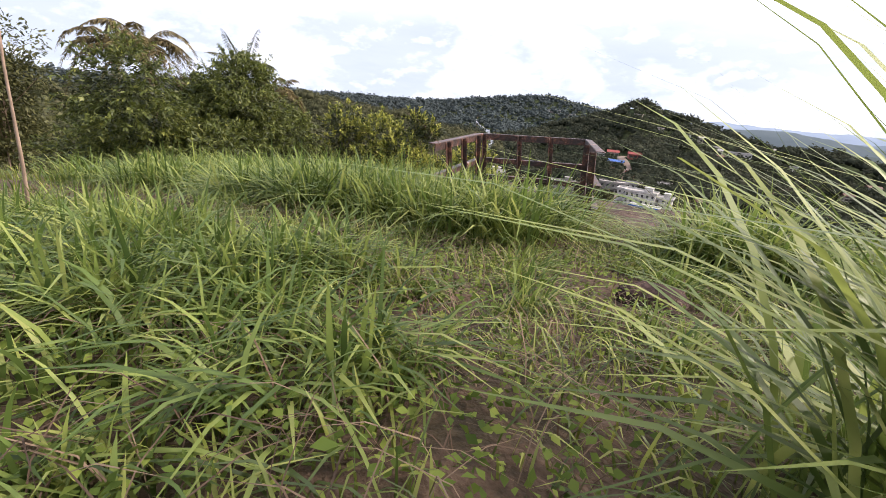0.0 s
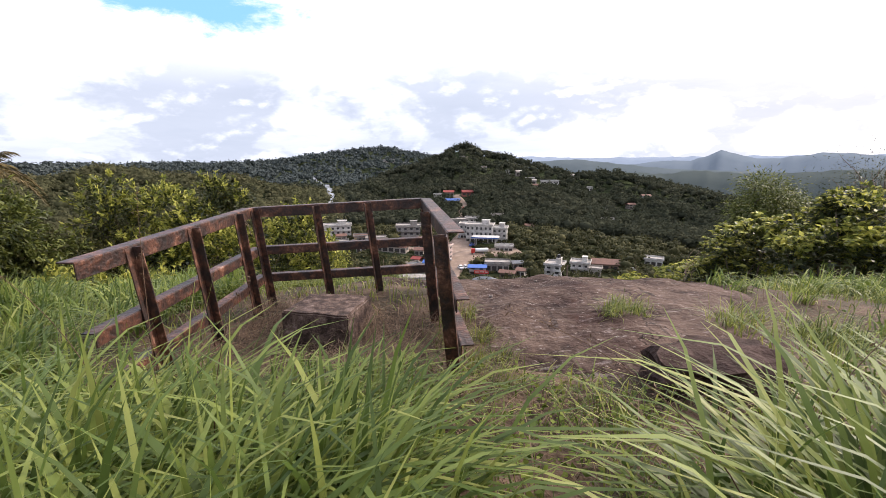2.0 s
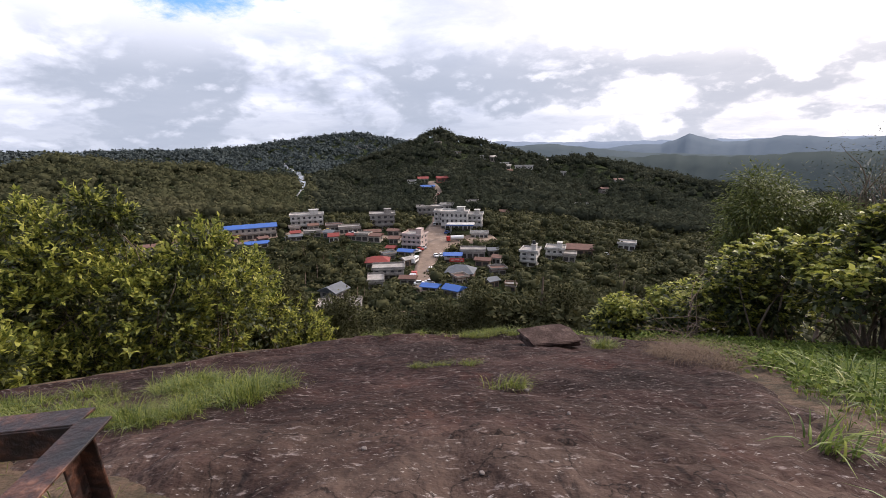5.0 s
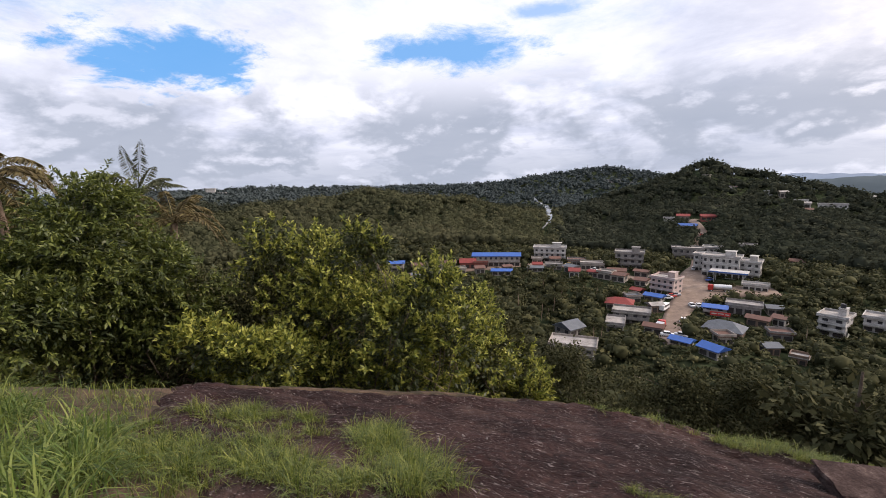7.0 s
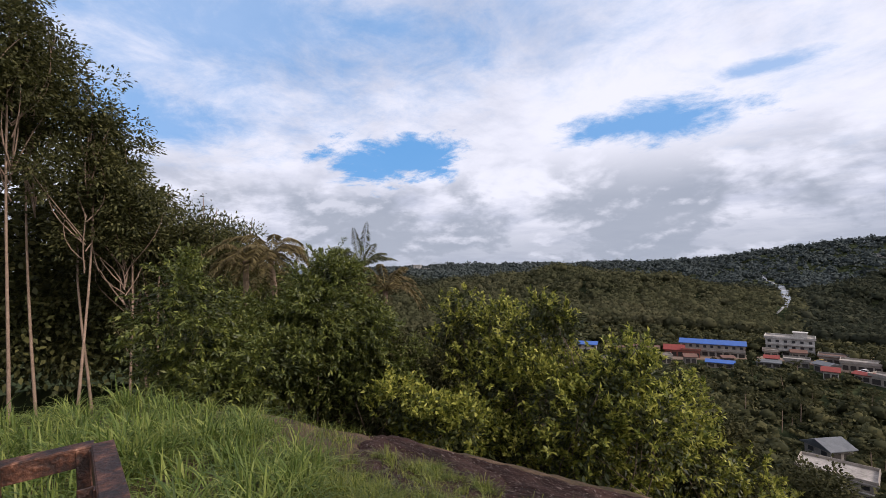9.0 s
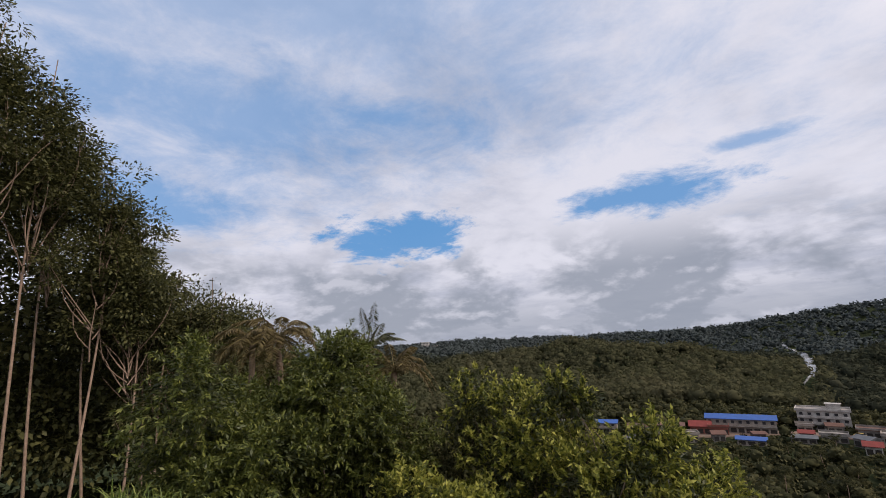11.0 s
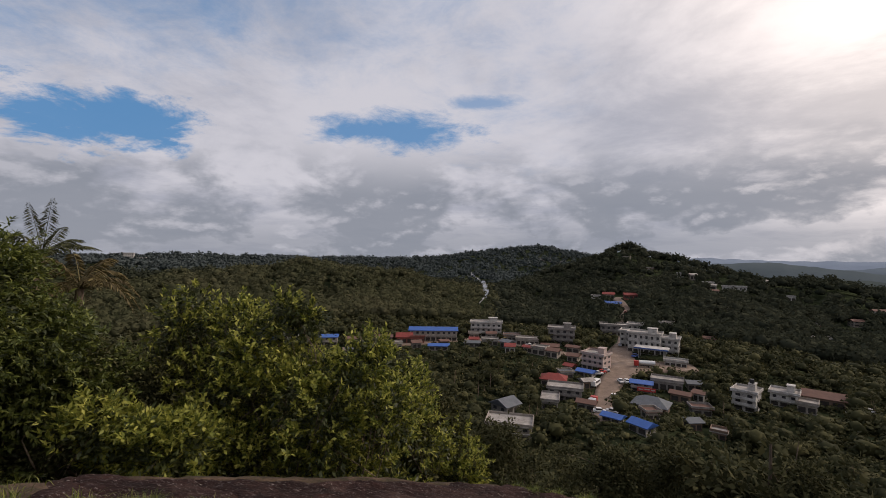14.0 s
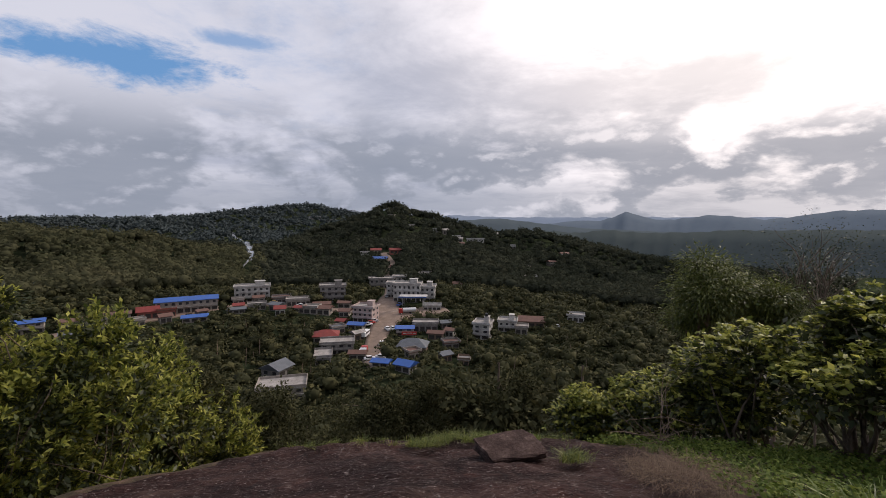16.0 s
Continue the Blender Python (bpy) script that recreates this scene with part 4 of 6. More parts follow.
def twigs(name, at, height, spread, n, mat, label, seed, thick=0.012, lean=(0.0, 0.0)):
    r = np.random.default_rng(seed)
    t = thing(name, at, label, "sapling")
    top = np.array([r.normal(0, 0.1) + lean[0], r.normal(0, 0.1) + lean[1], height])
    p, rad = limb(r, (0, 0, -0.1), top, thick, thick * 0.25, 0.04, 10)
    child("trunk", mesh_np("trunk", *tube(p, rad, 6), M[mat], None, True), t)
    wood = []
    for _ in range(n):
        s = p[r.integers(2, 10)]
        e = s + r.normal(0, 1, 3) * spread * [1, 1, 0.5] + [0, 0, spread * 0.6]
        lp, lr = limb(r, s, e, thick * 0.45, thick * 0.1, 0.1)
        wood.append(tube(lp, lr, 4))
    tagged(child("branching", mesh_np("branching", *joined(wood), M[mat], None, True), t), kind="stuff")


twigs("dead_sapling", (-2.98, 0.16, surface1(-2.98, 0.16)), 2.15, 0.24, 6, "pale_bark", "thin leafless reddish sapling standing in the grass", 61, 0.013, (0.42, 0.20))
x, y = polar(-34, 9.2)
twigs("bare_bush", (x, y, surface1(x, y)), 0.9, 0.55, 34, "pale_bark", "pale leafless branching bush at the edge of the rock", 62, 0.016)

# ---- shrubs round the rock ----
def set_out(az, d, base, lobes, k):
    """Place on the ground k times as far out as given, grown in the same measure."""
    x, y = polar(az, d * k)
    foot = land1(x, y)
    rise = EYE[2] + (base - EYE[2]) * k - foot
    return (x, y, foot), [(p * k, q * k, h * k + rise, a * k, b * k, c * k) for p, q, h, a, b, c in lobes]


for k, (az, d, base, lobes) in enumerate((
        (57, 7.7, -2.4, ((0.15, 0, 1.35, 0.95, 0.9, 0.75), (0.8, -0.1, 1.1, 0.8, 0.7, 0.8))),
        (50, 8.7, -2.6, ((0, 0, 2.1, 1.35, 1.2, 1.4), (-0.5, 0.2, 2.9, 0.6, 0.6, 0.7), (0, -0.3, 0.9, 1.4, 1.0, 0.9))),
        (42, 8.2, -2.7, ((0, 0, 2.1, 1.3, 1.2, 1.3), (0.2, 0, 3.1, 0.4, 0.4, 0.6), (0, -0.3, 0.9, 1.4, 1.0, 0.9))),
        (34.5, 7.7, -2.8, ((0, 0, 1.9, 1.15, 1.1, 1.25), (0.1, 0, 2.7, 0.5, 0.5, 0.5), (0, -0.3, 0.8, 1.2, 1.0, 0.9))),
        (28, 8.8, -3.6, ((0, 0, 1.8, 1.1, 1.0, 1.2), (0, 0, 0.8, 1.2, 1.0, 0.9))),
        (21.5, 9.3, -4.4, ((0, 0, 1.5, 0.85, 0.9, 1.0), (0.4, 0, 0.7, 0.8, 0.8, 0.8))))):
    at, lobes = set_out(az, d, base, lobes, 1.55)
    shrub("shrub", at, lobes, 0.15, "mature_shade_leaf", "leafy shrub with yellow-green young leaves at the rock's edge", 70 + k, clumps=260, per=22, stems=2, droop=0.1, group="lime shrubs", spread=0.19, wide=0.2, tips=("lime_leaf", 680, 22, 0.42, 0.15, 0.22, 0.5, 0.0))
for k, (az, d, base, lobes) in enumerate((
        (-74, 8.0, -1.7, ((0, 0, 1.4, 1.5, 1.3, 0.9),)),
        (-66, 8.6, -1.9, ((0, 0, 1.5, 1.4, 1.3, 0.9), (0.4, 0.3, 2.2, 0.5, 0.5, 0.6))),
        (-58, 8.8, -2.0, ((0, 0, 1.6, 1.4, 1.2, 0.9),)),
        (-51, 8.8, -2.2, ((0, 0, 1.7, 1.3, 1.2, 0.8), (0.5, 0.4, 2.2, 0.5, 0.5, 0.5))),
        (-44, 9.4, -2.8, ((0, 0, 1.6, 1.3, 1.2, 0.85), (-0.6, 0.2, 0.9, 0.9, 0.8, 0.7))),
        (-37, 10.0, -3.55, ((0, 0, 1.5, 1.2, 1.0, 0.8),)),
        (-31, 10.6, -4.2, ((0, 0, 1.4, 1.1, 0.9, 0.75),)),
        (-26, 10.4, -3.9, ((0, 0, 0.9, 0.7, 0.7, 0.6),)))):
    at, lobes = set_out(az, d, base, lobes, 1.12)
    shrub("shrub", at, lobes, 0.15, "mature_shade_leaf", "spreading shrub with broad pale green leaves in whorls", 80 + k, clumps=150, per=16, stems=6, wide=0.26, droop=0.1, group="broad-leaved shrubs", spread=0.14, tips=("lime_leaf", 470, 11, 0.34, 0.14, 0.27, 0.8, 0.12, 0.85))

for k, (az, d, base, lobes) in enumerate(((62, 10.6, -3.4, ((0, 0, 2.0, 1.5, 1.3, 1.6),)), (52, 11.4, -4.0, ((0, 0, 2.0, 1.7, 1.4, 1.7),)), (30, 11.5, -4.8, ((0, 0, 1.8, 1.5, 1.3, 1.5),)), (22, 11.8, -5.2, ((0, 0, 1.6, 1.3, 1.2, 1.3),)), (90, 11.0, -3.6, ((0, 0, 1.3, 1.5, 1.4, 1.1),)), (98, 11.5, -3.4, ((0, 0, 1.2, 1.5, 1.5, 1.1),)), (107, 12.0, -3.2, ((0, 0, 1.2, 1.6, 1.5, 1.1),)),
                                          (14, 12.4, -5.4, ((0, 0, 1.3, 1.3, 1.2, 1.1),)), (4, 12.0, -5.6, ((0, 0, 1.4, 1.4, 1.2, 1.1),)), (-6, 12.4, -5.6, ((0, 0, 1.4, 1.3, 1.2, 1.1),)), (-16, 12.2, -5.2, ((0, 0, 1.5, 1.4, 1.2, 1.1),)))):
    at, lobes = set_out(az, d, base, lobes, 1.25)
    shrub("shrub", at, lobes, 0.13, "dark_leaf", "dark green shrub in the shade behind the rock", 300 + k, clumps=330, per=24, droop=0.15, group="dark shrubs", spread=0.13, stems=3)

# ---- big trees on the left ----
for k, (az, d, base, lobes) in enumerate((
        (81, 13.3, -5.0, ((0, 0, 3.9, 2.6, 2.4, 2.3), (-1.0, 0, 2.2, 1.8, 1.7, 1.8))),
        (73, 14.0, -5.0, ((0, 0, 4.2, 2.5, 2.3, 2.5), (0.9, 0.3, 2.6, 1.7, 1.7, 2.0))),
        (77, 14.6, -5.0, ((0, 0, 4.3, 2.3, 2.2, 2.3),)),
        (66, 14.4, -5.5, ((0, 0, 3.7, 1.9, 1.9, 2.1),)))):
    x, y = polar(az, d)
    shrub("bushy_tree", (x, y, base), lobes, 0.155, "mature_shade_leaf", "dense bushy tree with drooping mid-green leaves", 90 + k, clumps=440, per=30, wide=0.17, droop=0.28, flat=0.5, stems=4, group="bushy trees", category="tree", spread=0.25, tips=("green_leaf", 1700, 30, 0.55, 0.145, 0.17, 0.05, 0.35))


def palm(at, height, fronds, length, label, seed, mat="brown_leaf", lean=0.04, trunk=0.14, name="palm", droop=0.9, leaflets=46, reach=0.27):
    r = np.random.default_rng(seed)
    t = thing(name, at, label, "palm", "palms")
    top = np.array([r.normal(0, lean) * height, r.normal(0, lean) * height, height])
    p, rad = limb(r, (0, 0, -0.3), top, trunk, trunk * 0.7, 0.02, 9)
    child("trunk", mesh_np("trunk", *tube(p, rad, 7), M["pale_bark"], None, True), t)
    pieces = []
    for k in range(fronds):
        a = 6.283 * k / fronds + r.normal(0, 0.2)
        rise = r.uniform(0.1, 1.5)
        fall = droop * r.uniform(0.6, 1.35)
        s = np.linspace(0, 1, leaflets)[:, None]
        spine = top + np.concatenate([np.cos(a) * length * s * (1 - 0.15 * s), np.sin(a) * length * s * (1 - 0.15 * s), length * (rise * s - fall * s ** 2)], 1)
        pieces.append(tube(spine[::5], np.linspace(0.02, 0.005, len(spine[::5])) * length / 2, 3))
        side = np.array([-math.sin(a), math.cos(a), 0])
        for sgn in (1, -1):
            way = side * sgn + np.array([math.cos(a), math.sin(a), 0]) * 0.5 + [0, 0, -0.55] + r.normal(0, 0.15, (leaflets, 3))
            pieces.append(leaf_quads(spine, way, length * reach * np.sin(np.linspace(0.35, 3.0, leaflets)) + 0.02, 0.07, r))
    child("fronds", mesh_np("fronds", *joined(pieces), M[mat]), t)
    return t


for az, d, base, h, n, length, mat, seed, label in ((73.5, 16.4, -5.0, 7.2, 18, 2.0, "brown_leaf", 101, "palm with a ragged crown of drooping brown fronds"), (67.0, 16.0, -5.5, 7.2, 11, 1.5, "dull_leaf", 102, "palm with dark stiff upright fronds above the bushes"), (77.5, 17.2, -5.0, 7.1, 16, 1.8, "brown_leaf", 103, "palm with a ragged crown of drooping brown fronds"), (62.5, 15.6, -5.5, 6.3, 15, 1.7, "brown_leaf", 104, "low palm with hanging brown fronds at the bushes' edge")):
    x, y = polar(az, d)
    palm((x, y, base), h, n, length, label, seed, mat=mat, droop=1.35 if mat == "brown_leaf" else 0.6, leaflets=60, reach=0.17)

WOOD_TOP = ((70, 1.0), (77, 3.9), (80, 5.2), (83, 6.2), (86, 7.2), (89, 7.9), (92, 9.2), (94, 10.8), (96, 13.0), (99, 16.6), (104, 19.0), (130, 20.0))
r = np.random.default_rng(109)
EUC = ((99, 23), (96.5, 25), (94.5, 22), (92.5, 25.5), (90.5, 23), (88.3, 26), (86.2, 24), (84, 25), (82, 23), (79.5, 26), (77, 24), (102, 21), (105, 24), (109, 22), (114, 24), (120, 23))
for k, (az, d) in enumerate(EUC):
    d *= 1.5
    x, y = polar(az, d)
    base = land1(x, y)
    h = 1.8 + (float(np.interp(az, *zip(*WOOD_TOP))) - 1.8) * d / 24 + r.uniform(-0.7, 0.7)
    tree("eucalyptus", (x, y, base), h - base, (h - base) * (0.46 if az > 89 else 0.3), 3.2, 0.28, "wood_leaf", "tall slender tree with a pale bare trunk and dark crown", 110 + k, heads=20, clumps=240, per=42, trunk=0.115, bark="pale_bark", group="tall slender trees", spread=0.33, droop=0.25, wide=0.22, lean=0.03, limbs=16)
# undergrowth at their feet and the close wood behind them
r = np.random.default_rng(140)
pieces = []
for k in range(200):
    az, d = r.uniform(76, 130), r.uniform(13, 36)
    x, y = polar(az, d)
    v, f, _ = leafy(r, (x, y, land1(x, y) + 1.1), (r.uniform(0.9, 2.0), r.uniform(0.9, 2.0), r.uniform(1.1, 2.4) + (d - 13) * 0.07), 18, 14, 0.28, 0.26, 0.2, 0.4)
    pieces.append((v, f))
for k in range(170):
    az, d = r.uniform(72, 126), r.uniform(42, 58)
    x, y = polar(az, d)
    z = land1(x, y)
    top = 1.8 + (float(np.interp(az, *zip(*WOOD_TOP))) - 4.2) * d / 24 * r.uniform(0.3, 0.95)
    h = max(top - z, 6.0)
    v, f, _ = leafy(r, (x, y, z + h * 0.5), (3.2, 3.2, h * 0.5), 42, 13, 0.85, 0.56, 0.27, 0.2)
    pieces.append((v, f))
for k in range(90):
    az, d = r.uniform(80, 128), r.uniform(58, 78)
    x, y = polar(az, d)
    z = land1(x, y)
    h = max(r.uniform(1.0, 6.0) - z, 6.0)
    v, f, _ = leafy(r, (x, y, z + h * 0.5), (4.0, 4.0, h * 0.5), 40, 12, 1.1, 0.7, 0.3, 0.2)
    pieces.append((v, f))
under = new("undergrowth", mesh_np("undergrowth", *joined(pieces), M["wood_leaf"]))
tagged(under, "dark tangled undergrowth beneath tall trees", "undergrowth", kind="stuff")


# ---- trees on the flank below the rock ----
def sight(az, d):
    """Tree tops stay below the line of sight to the town."""
    lim = np.where(az > 22, -11.5, np.where(az > -6, -23.5, -16.0))
    lim = np.where((az > 16) & (az <= 22), -18.0, lim)
    return np.where(d > 125, 8.0, lim)


KINDS = []
for k, (h, low, rad, leaf, mat, cl, per) in enumerate(((8, 1.6, 2.7, 0.30, "dark_leaf", 72, 17), (7, 1.2, 3.0, 0.32, "green_leaf", 72, 17), (9, 2.2, 2.5, 0.31, "dark_leaf", 72, 17), (6, 0.8, 2.5, 0.31, "dark_leaf", 63, 17), (5, 0.6, 2.3, 0.25, "brown_leaf", 63, 20))):
    KINDS.append(tree("tree", (0, 0, -400), h, low, rad, leaf, mat, ("dark green broadleaf tree on the slope", "leafy green tree on the slope below the rock", "tall dark tree on the wooded slope", "low spreading green tree on the slope", "reddish-brown tinged tree on the slope")[k], 150 + k, clumps=cl, per=per, trunk=0.16, spread=0.22, heads=9, wide=0.26, droop=0.2, group="trees on the slope"))
r = np.random.default_rng(160)
used = [False] * len(KINDS)
count = 0
taken = []
for _ in range(2600):
    az, d = r.uniform(-58, 66), 14.5 + 92 * r.uniform(0, 1) ** 1.3
    x, y = polar(az, d)
    if brow(np.array([x]), np.array([y]))[0] < 2.5 or any((x - p) ** 2 + (y - q) ** 2 < (1.4 + d * 0.03) ** 2 for p, q in taken):
        continue
    z = land1(x, y)
    room = EYE[2] + d * math.tan(radians(float(sight(np.array(az), np.array(d))) + r.uniform(-2.5, 0.3))) - z
    if room < 2.2:
        continue
    k = int(r.choice(5, p=(0.26, 0.25, 0.17, 0.22, 0.10)))
    k = 3 if d < 24 and k == 1 else k
    full = (8, 7, 9, 6, 5)[k]
    s = min(r.uniform(0.75, 1.25), room / full)
    if s * full < 2.0:
        continue
    m = pose(x, y, z - 0.1, 0, 0, r.uniform(0, 360)) @ Matrix.Diagonal((max(s, 0.6), max(s, 0.6), s, 1))
    if not used[k]:
        KINDS[k].matrix_world, used[k] = m, True
    else:
        c = copy_thing(KINDS[k], m)
        c.matrix_world = m
    taken.append((x, y))
    count += 1
    if count > 155:
        break
for k, ok in enumerate(used):
    if not ok:
        KINDS[k].matrix_world = pose(-60 - k * 8, 70, land1(-60 - k * 8, 70))
# feathery bamboo-like tree and thin trees beyond the right-hand shrubs
for k, (az, d, h, rad) in enumerate(((-40.5, 19, 0.75, 1.35), (-37.4, 20, -0.3, 0.95), (-43.6, 20, 0.0, 1.1))):
    x, y = polar(az, d)
    z = land1(x, y)
    tree("feathery_tree", (x, y, z), h - z, (h - z) * 0.72, rad, 0.17, "green_leaf", "feathery rounded tree rising beyond the shrubs", 170 + k, clumps=170, per=60, spread=0.34, wide=0.13, droop=0.5, heads=6, limbs=16, group="feathery trees")
for k, (az, d, h) in enumerate(((-44.5, 22, 1.6), (-47, 21, 1.2), (-50, 23, 1.8))):
    x, y = polar(az, d)
    z = land1(x, y)
    tree("thin_tree", (x, y, z), h - z, (h - z) * 0.7, 1.5, 0.085, "mature_shade_leaf", "thin sparse tree with airy branches", 180 + k, clumps=70, per=26, spread=0.4, trunk=0.07, limbs=30, group="thin trees")

# ---- woods in the valley and on the hills ----
def wood_mass(r, x, y, height, radius, k, size):
    """Crowns of ragged leaf clumps for many far trees."""
    n = len(x)
    z = land(x, y)
    d = r.normal(0, 1, (n, k, 3))
    d /= np.linalg.norm(d, axis=2, keepdims=True)
    d[:, :, 2] = np.where(d[:, :, 2] < -0.3, -d[:, :, 2], d[:, :, 2])
    reach = r.uniform(0.45, 1.0, (n, k, 1))
    c = np.stack([x, y, z + height * 0.6], 1)[:, None] + d * reach * np.stack([radius, radius, height * 0.42], 1)[:, None]
    # leaves follow the slope, so that ridges and gullies show
    s = 14.0
    n_ = np.stack([land(x - s, y) - land(x + s, y), land(x, y - s) - land(x, y + s), np.full(n, 2 * s)], 1)
    n_ /= np.linalg.norm(n_, axis=1, keepdims=True)
    d = d * 0.7 + n_[:, None]
    d /= np.linalg.norm(d, axis=2, keepdims=True)
    way = np.stack([d[..., 0] * d[..., 2], d[..., 1] * d[..., 2], -(1 - d[..., 2] ** 2)], -1) + r.normal(0, 0.38, d.shape)
    v, f = leaf_quads(c.reshape(-1, 3), way.reshape(-1, 3), np.repeat(size, k) * r.uniform(0.6, 1.3, n * k), 0.42, r)
    # a lumpy heart in each crown, under the leaves
    bm = bmesh.new()
    bmesh.ops.create_cube(bm, size=2.0)
    bmesh.ops.subdivide_edges(bm, edges=bm.edges[:], cuts=1, use_grid_fill=True)
    bm.verts.index_update()
    ball = np.array([q.co.normalized()[:] for q in bm.verts])
    quads = np.array([[q.index for q in t.verts] for t in bm.faces])
    bm.free()
    lumps = ball[None] * r.uniform(0.55, 0.95, (n, len(ball), 1)) * np.stack([radius, radius, height * 0.42], 1)[:, None] * 0.86
    lumps += np.stack([x, y, z + height * 0.55], 1)[:, None]
    hearts = (np.arange(n)[:, None, None] * len(ball) + quads[None]).reshape(-1, 4)
    return joined([(v, f), (lumps.reshape(-1, 3), hearts)])


CLEAR = []   # (x, y, half width across the line of sight, depth in front)


def keep_clear(x, y, half, front=15, back=6):
    CLEAR.append((x, y, half, front, back))


def open_view(x, y):
    """False where a tree would hide a building or stand on it."""
    ok = np.ones(len(x), bool)
    for cx, cy, half, front, back in CLEAR:
        d = math.hypot(cx - EYE[0], cy - EYE[1])
        ux, uy = (cx - EYE[0]) / d, (cy - EYE[1]) / d
        along = (x - cx) * ux + (y - cy) * uy
        across = np.abs(-(x - cx) * uy + (y - cy) * ux)
        ok &= ~((along > -front) & (along < back) & (across < half))
    return ok


# ---- town ----
WALL = {
    "white": plain("white_paint", (0.58, 0.56, 0.53), (0.16, 0.15, 0.14), 0.45, bump=0.0),
    "cream": plain("cream_paint", (0.36, 0.32, 0.28), (0.17, 0.145, 0.125), 0.7, bump=0.0),
    "grey": plain("bare_concrete", (0.30, 0.28, 0.26), (0.09, 0.08, 0.075), 0.45, bump=0.0),
    "pink": plain("pink_paint", (0.48, 0.38, 0.35), (0.28, 0.22, 0.20), 0.6, bump=0.0),
    "terracotta": plain("terracotta_paint", (0.30, 0.095, 0.07), (0.15, 0.055, 0.042), 0.5, bump=0.0),
    "brown": plain("brown_wall", (0.22, 0.15, 0.11), (0.12, 0.08, 0.06), 0.5, bump=0.0),
}
ROOF = {
    "blue": plain("blue_sheet_roof", (0.030, 0.105, 0.37), (0.022, 0.070, 0.23), 0.6, bump=0.0, rough=0.45),
    "red": plain("red_tile_roof", (0.24, 0.045, 0.038), (0.13, 0.030, 0.026), 0.8, bump=0.0),
    "tin": plain("grey_sheet_roof", (0.13, 0.14, 0.155), (0.07, 0.077, 0.088), 0.5, bump=0.0, rough=0.75),
    "pale": plain("pale_slab", (0.42, 0.39, 0.36), (0.13, 0.115, 0.105), 0.35, bump=0.0),
    "rusty": plain("rusty_sheet_roof", (0.16, 0.085, 0.065), (0.09, 0.05, 0.04), 0.5, bump=0.0),
    "white": WALL["white"],
}
DARK = plain("window_shade", (0.035, 0.035, 0.04), (0.02, 0.02, 0.022), 1.0, bump=0.0, rough=0.3)
GLASSY = plain("shop_shade", (0.05, 0.045, 0.04), (0.025, 0.02, 0.02), 0.7, bump=0.0)


def slab_roof(w, d, at, over=0.5, thick=0.3):
    return boxes(((w + over * 2, d + over * 2, thick), at))


def pitched(w, d, z, rise, over=0.6, hip=0.0):
    """A ridged roof with thickness; hip: how far the ridge is drawn in."""
    bm = bmesh.new()
    a, b = w / 2 + over, d / 2 + over
    top, bot = [], []
    for dz, lst in ((0.0, top), (-0.18, bot)):
        lst += [bm.verts.new(p) for p in ((-a, -b, z + dz), (a, -b, z + dz), (a, b, z + dz), (-a, b, z + dz), (-a + hip, 0, z + rise + dz), (a - hip, 0, z + rise + dz))]
    for f in ((0, 1, 5, 4), (2, 3, 4, 5), (1, 2, 5), (3, 0, 4)):
        bm.faces.new([top[i] for i in f])
        bm.faces.new([bot[i] for i in reversed(f)])
    for i, j in ((0, 1), (1, 2), (2, 3), (3, 0)):
        bm.faces.new([top[j], top[i], bot[i], bot[j]])
    return bm


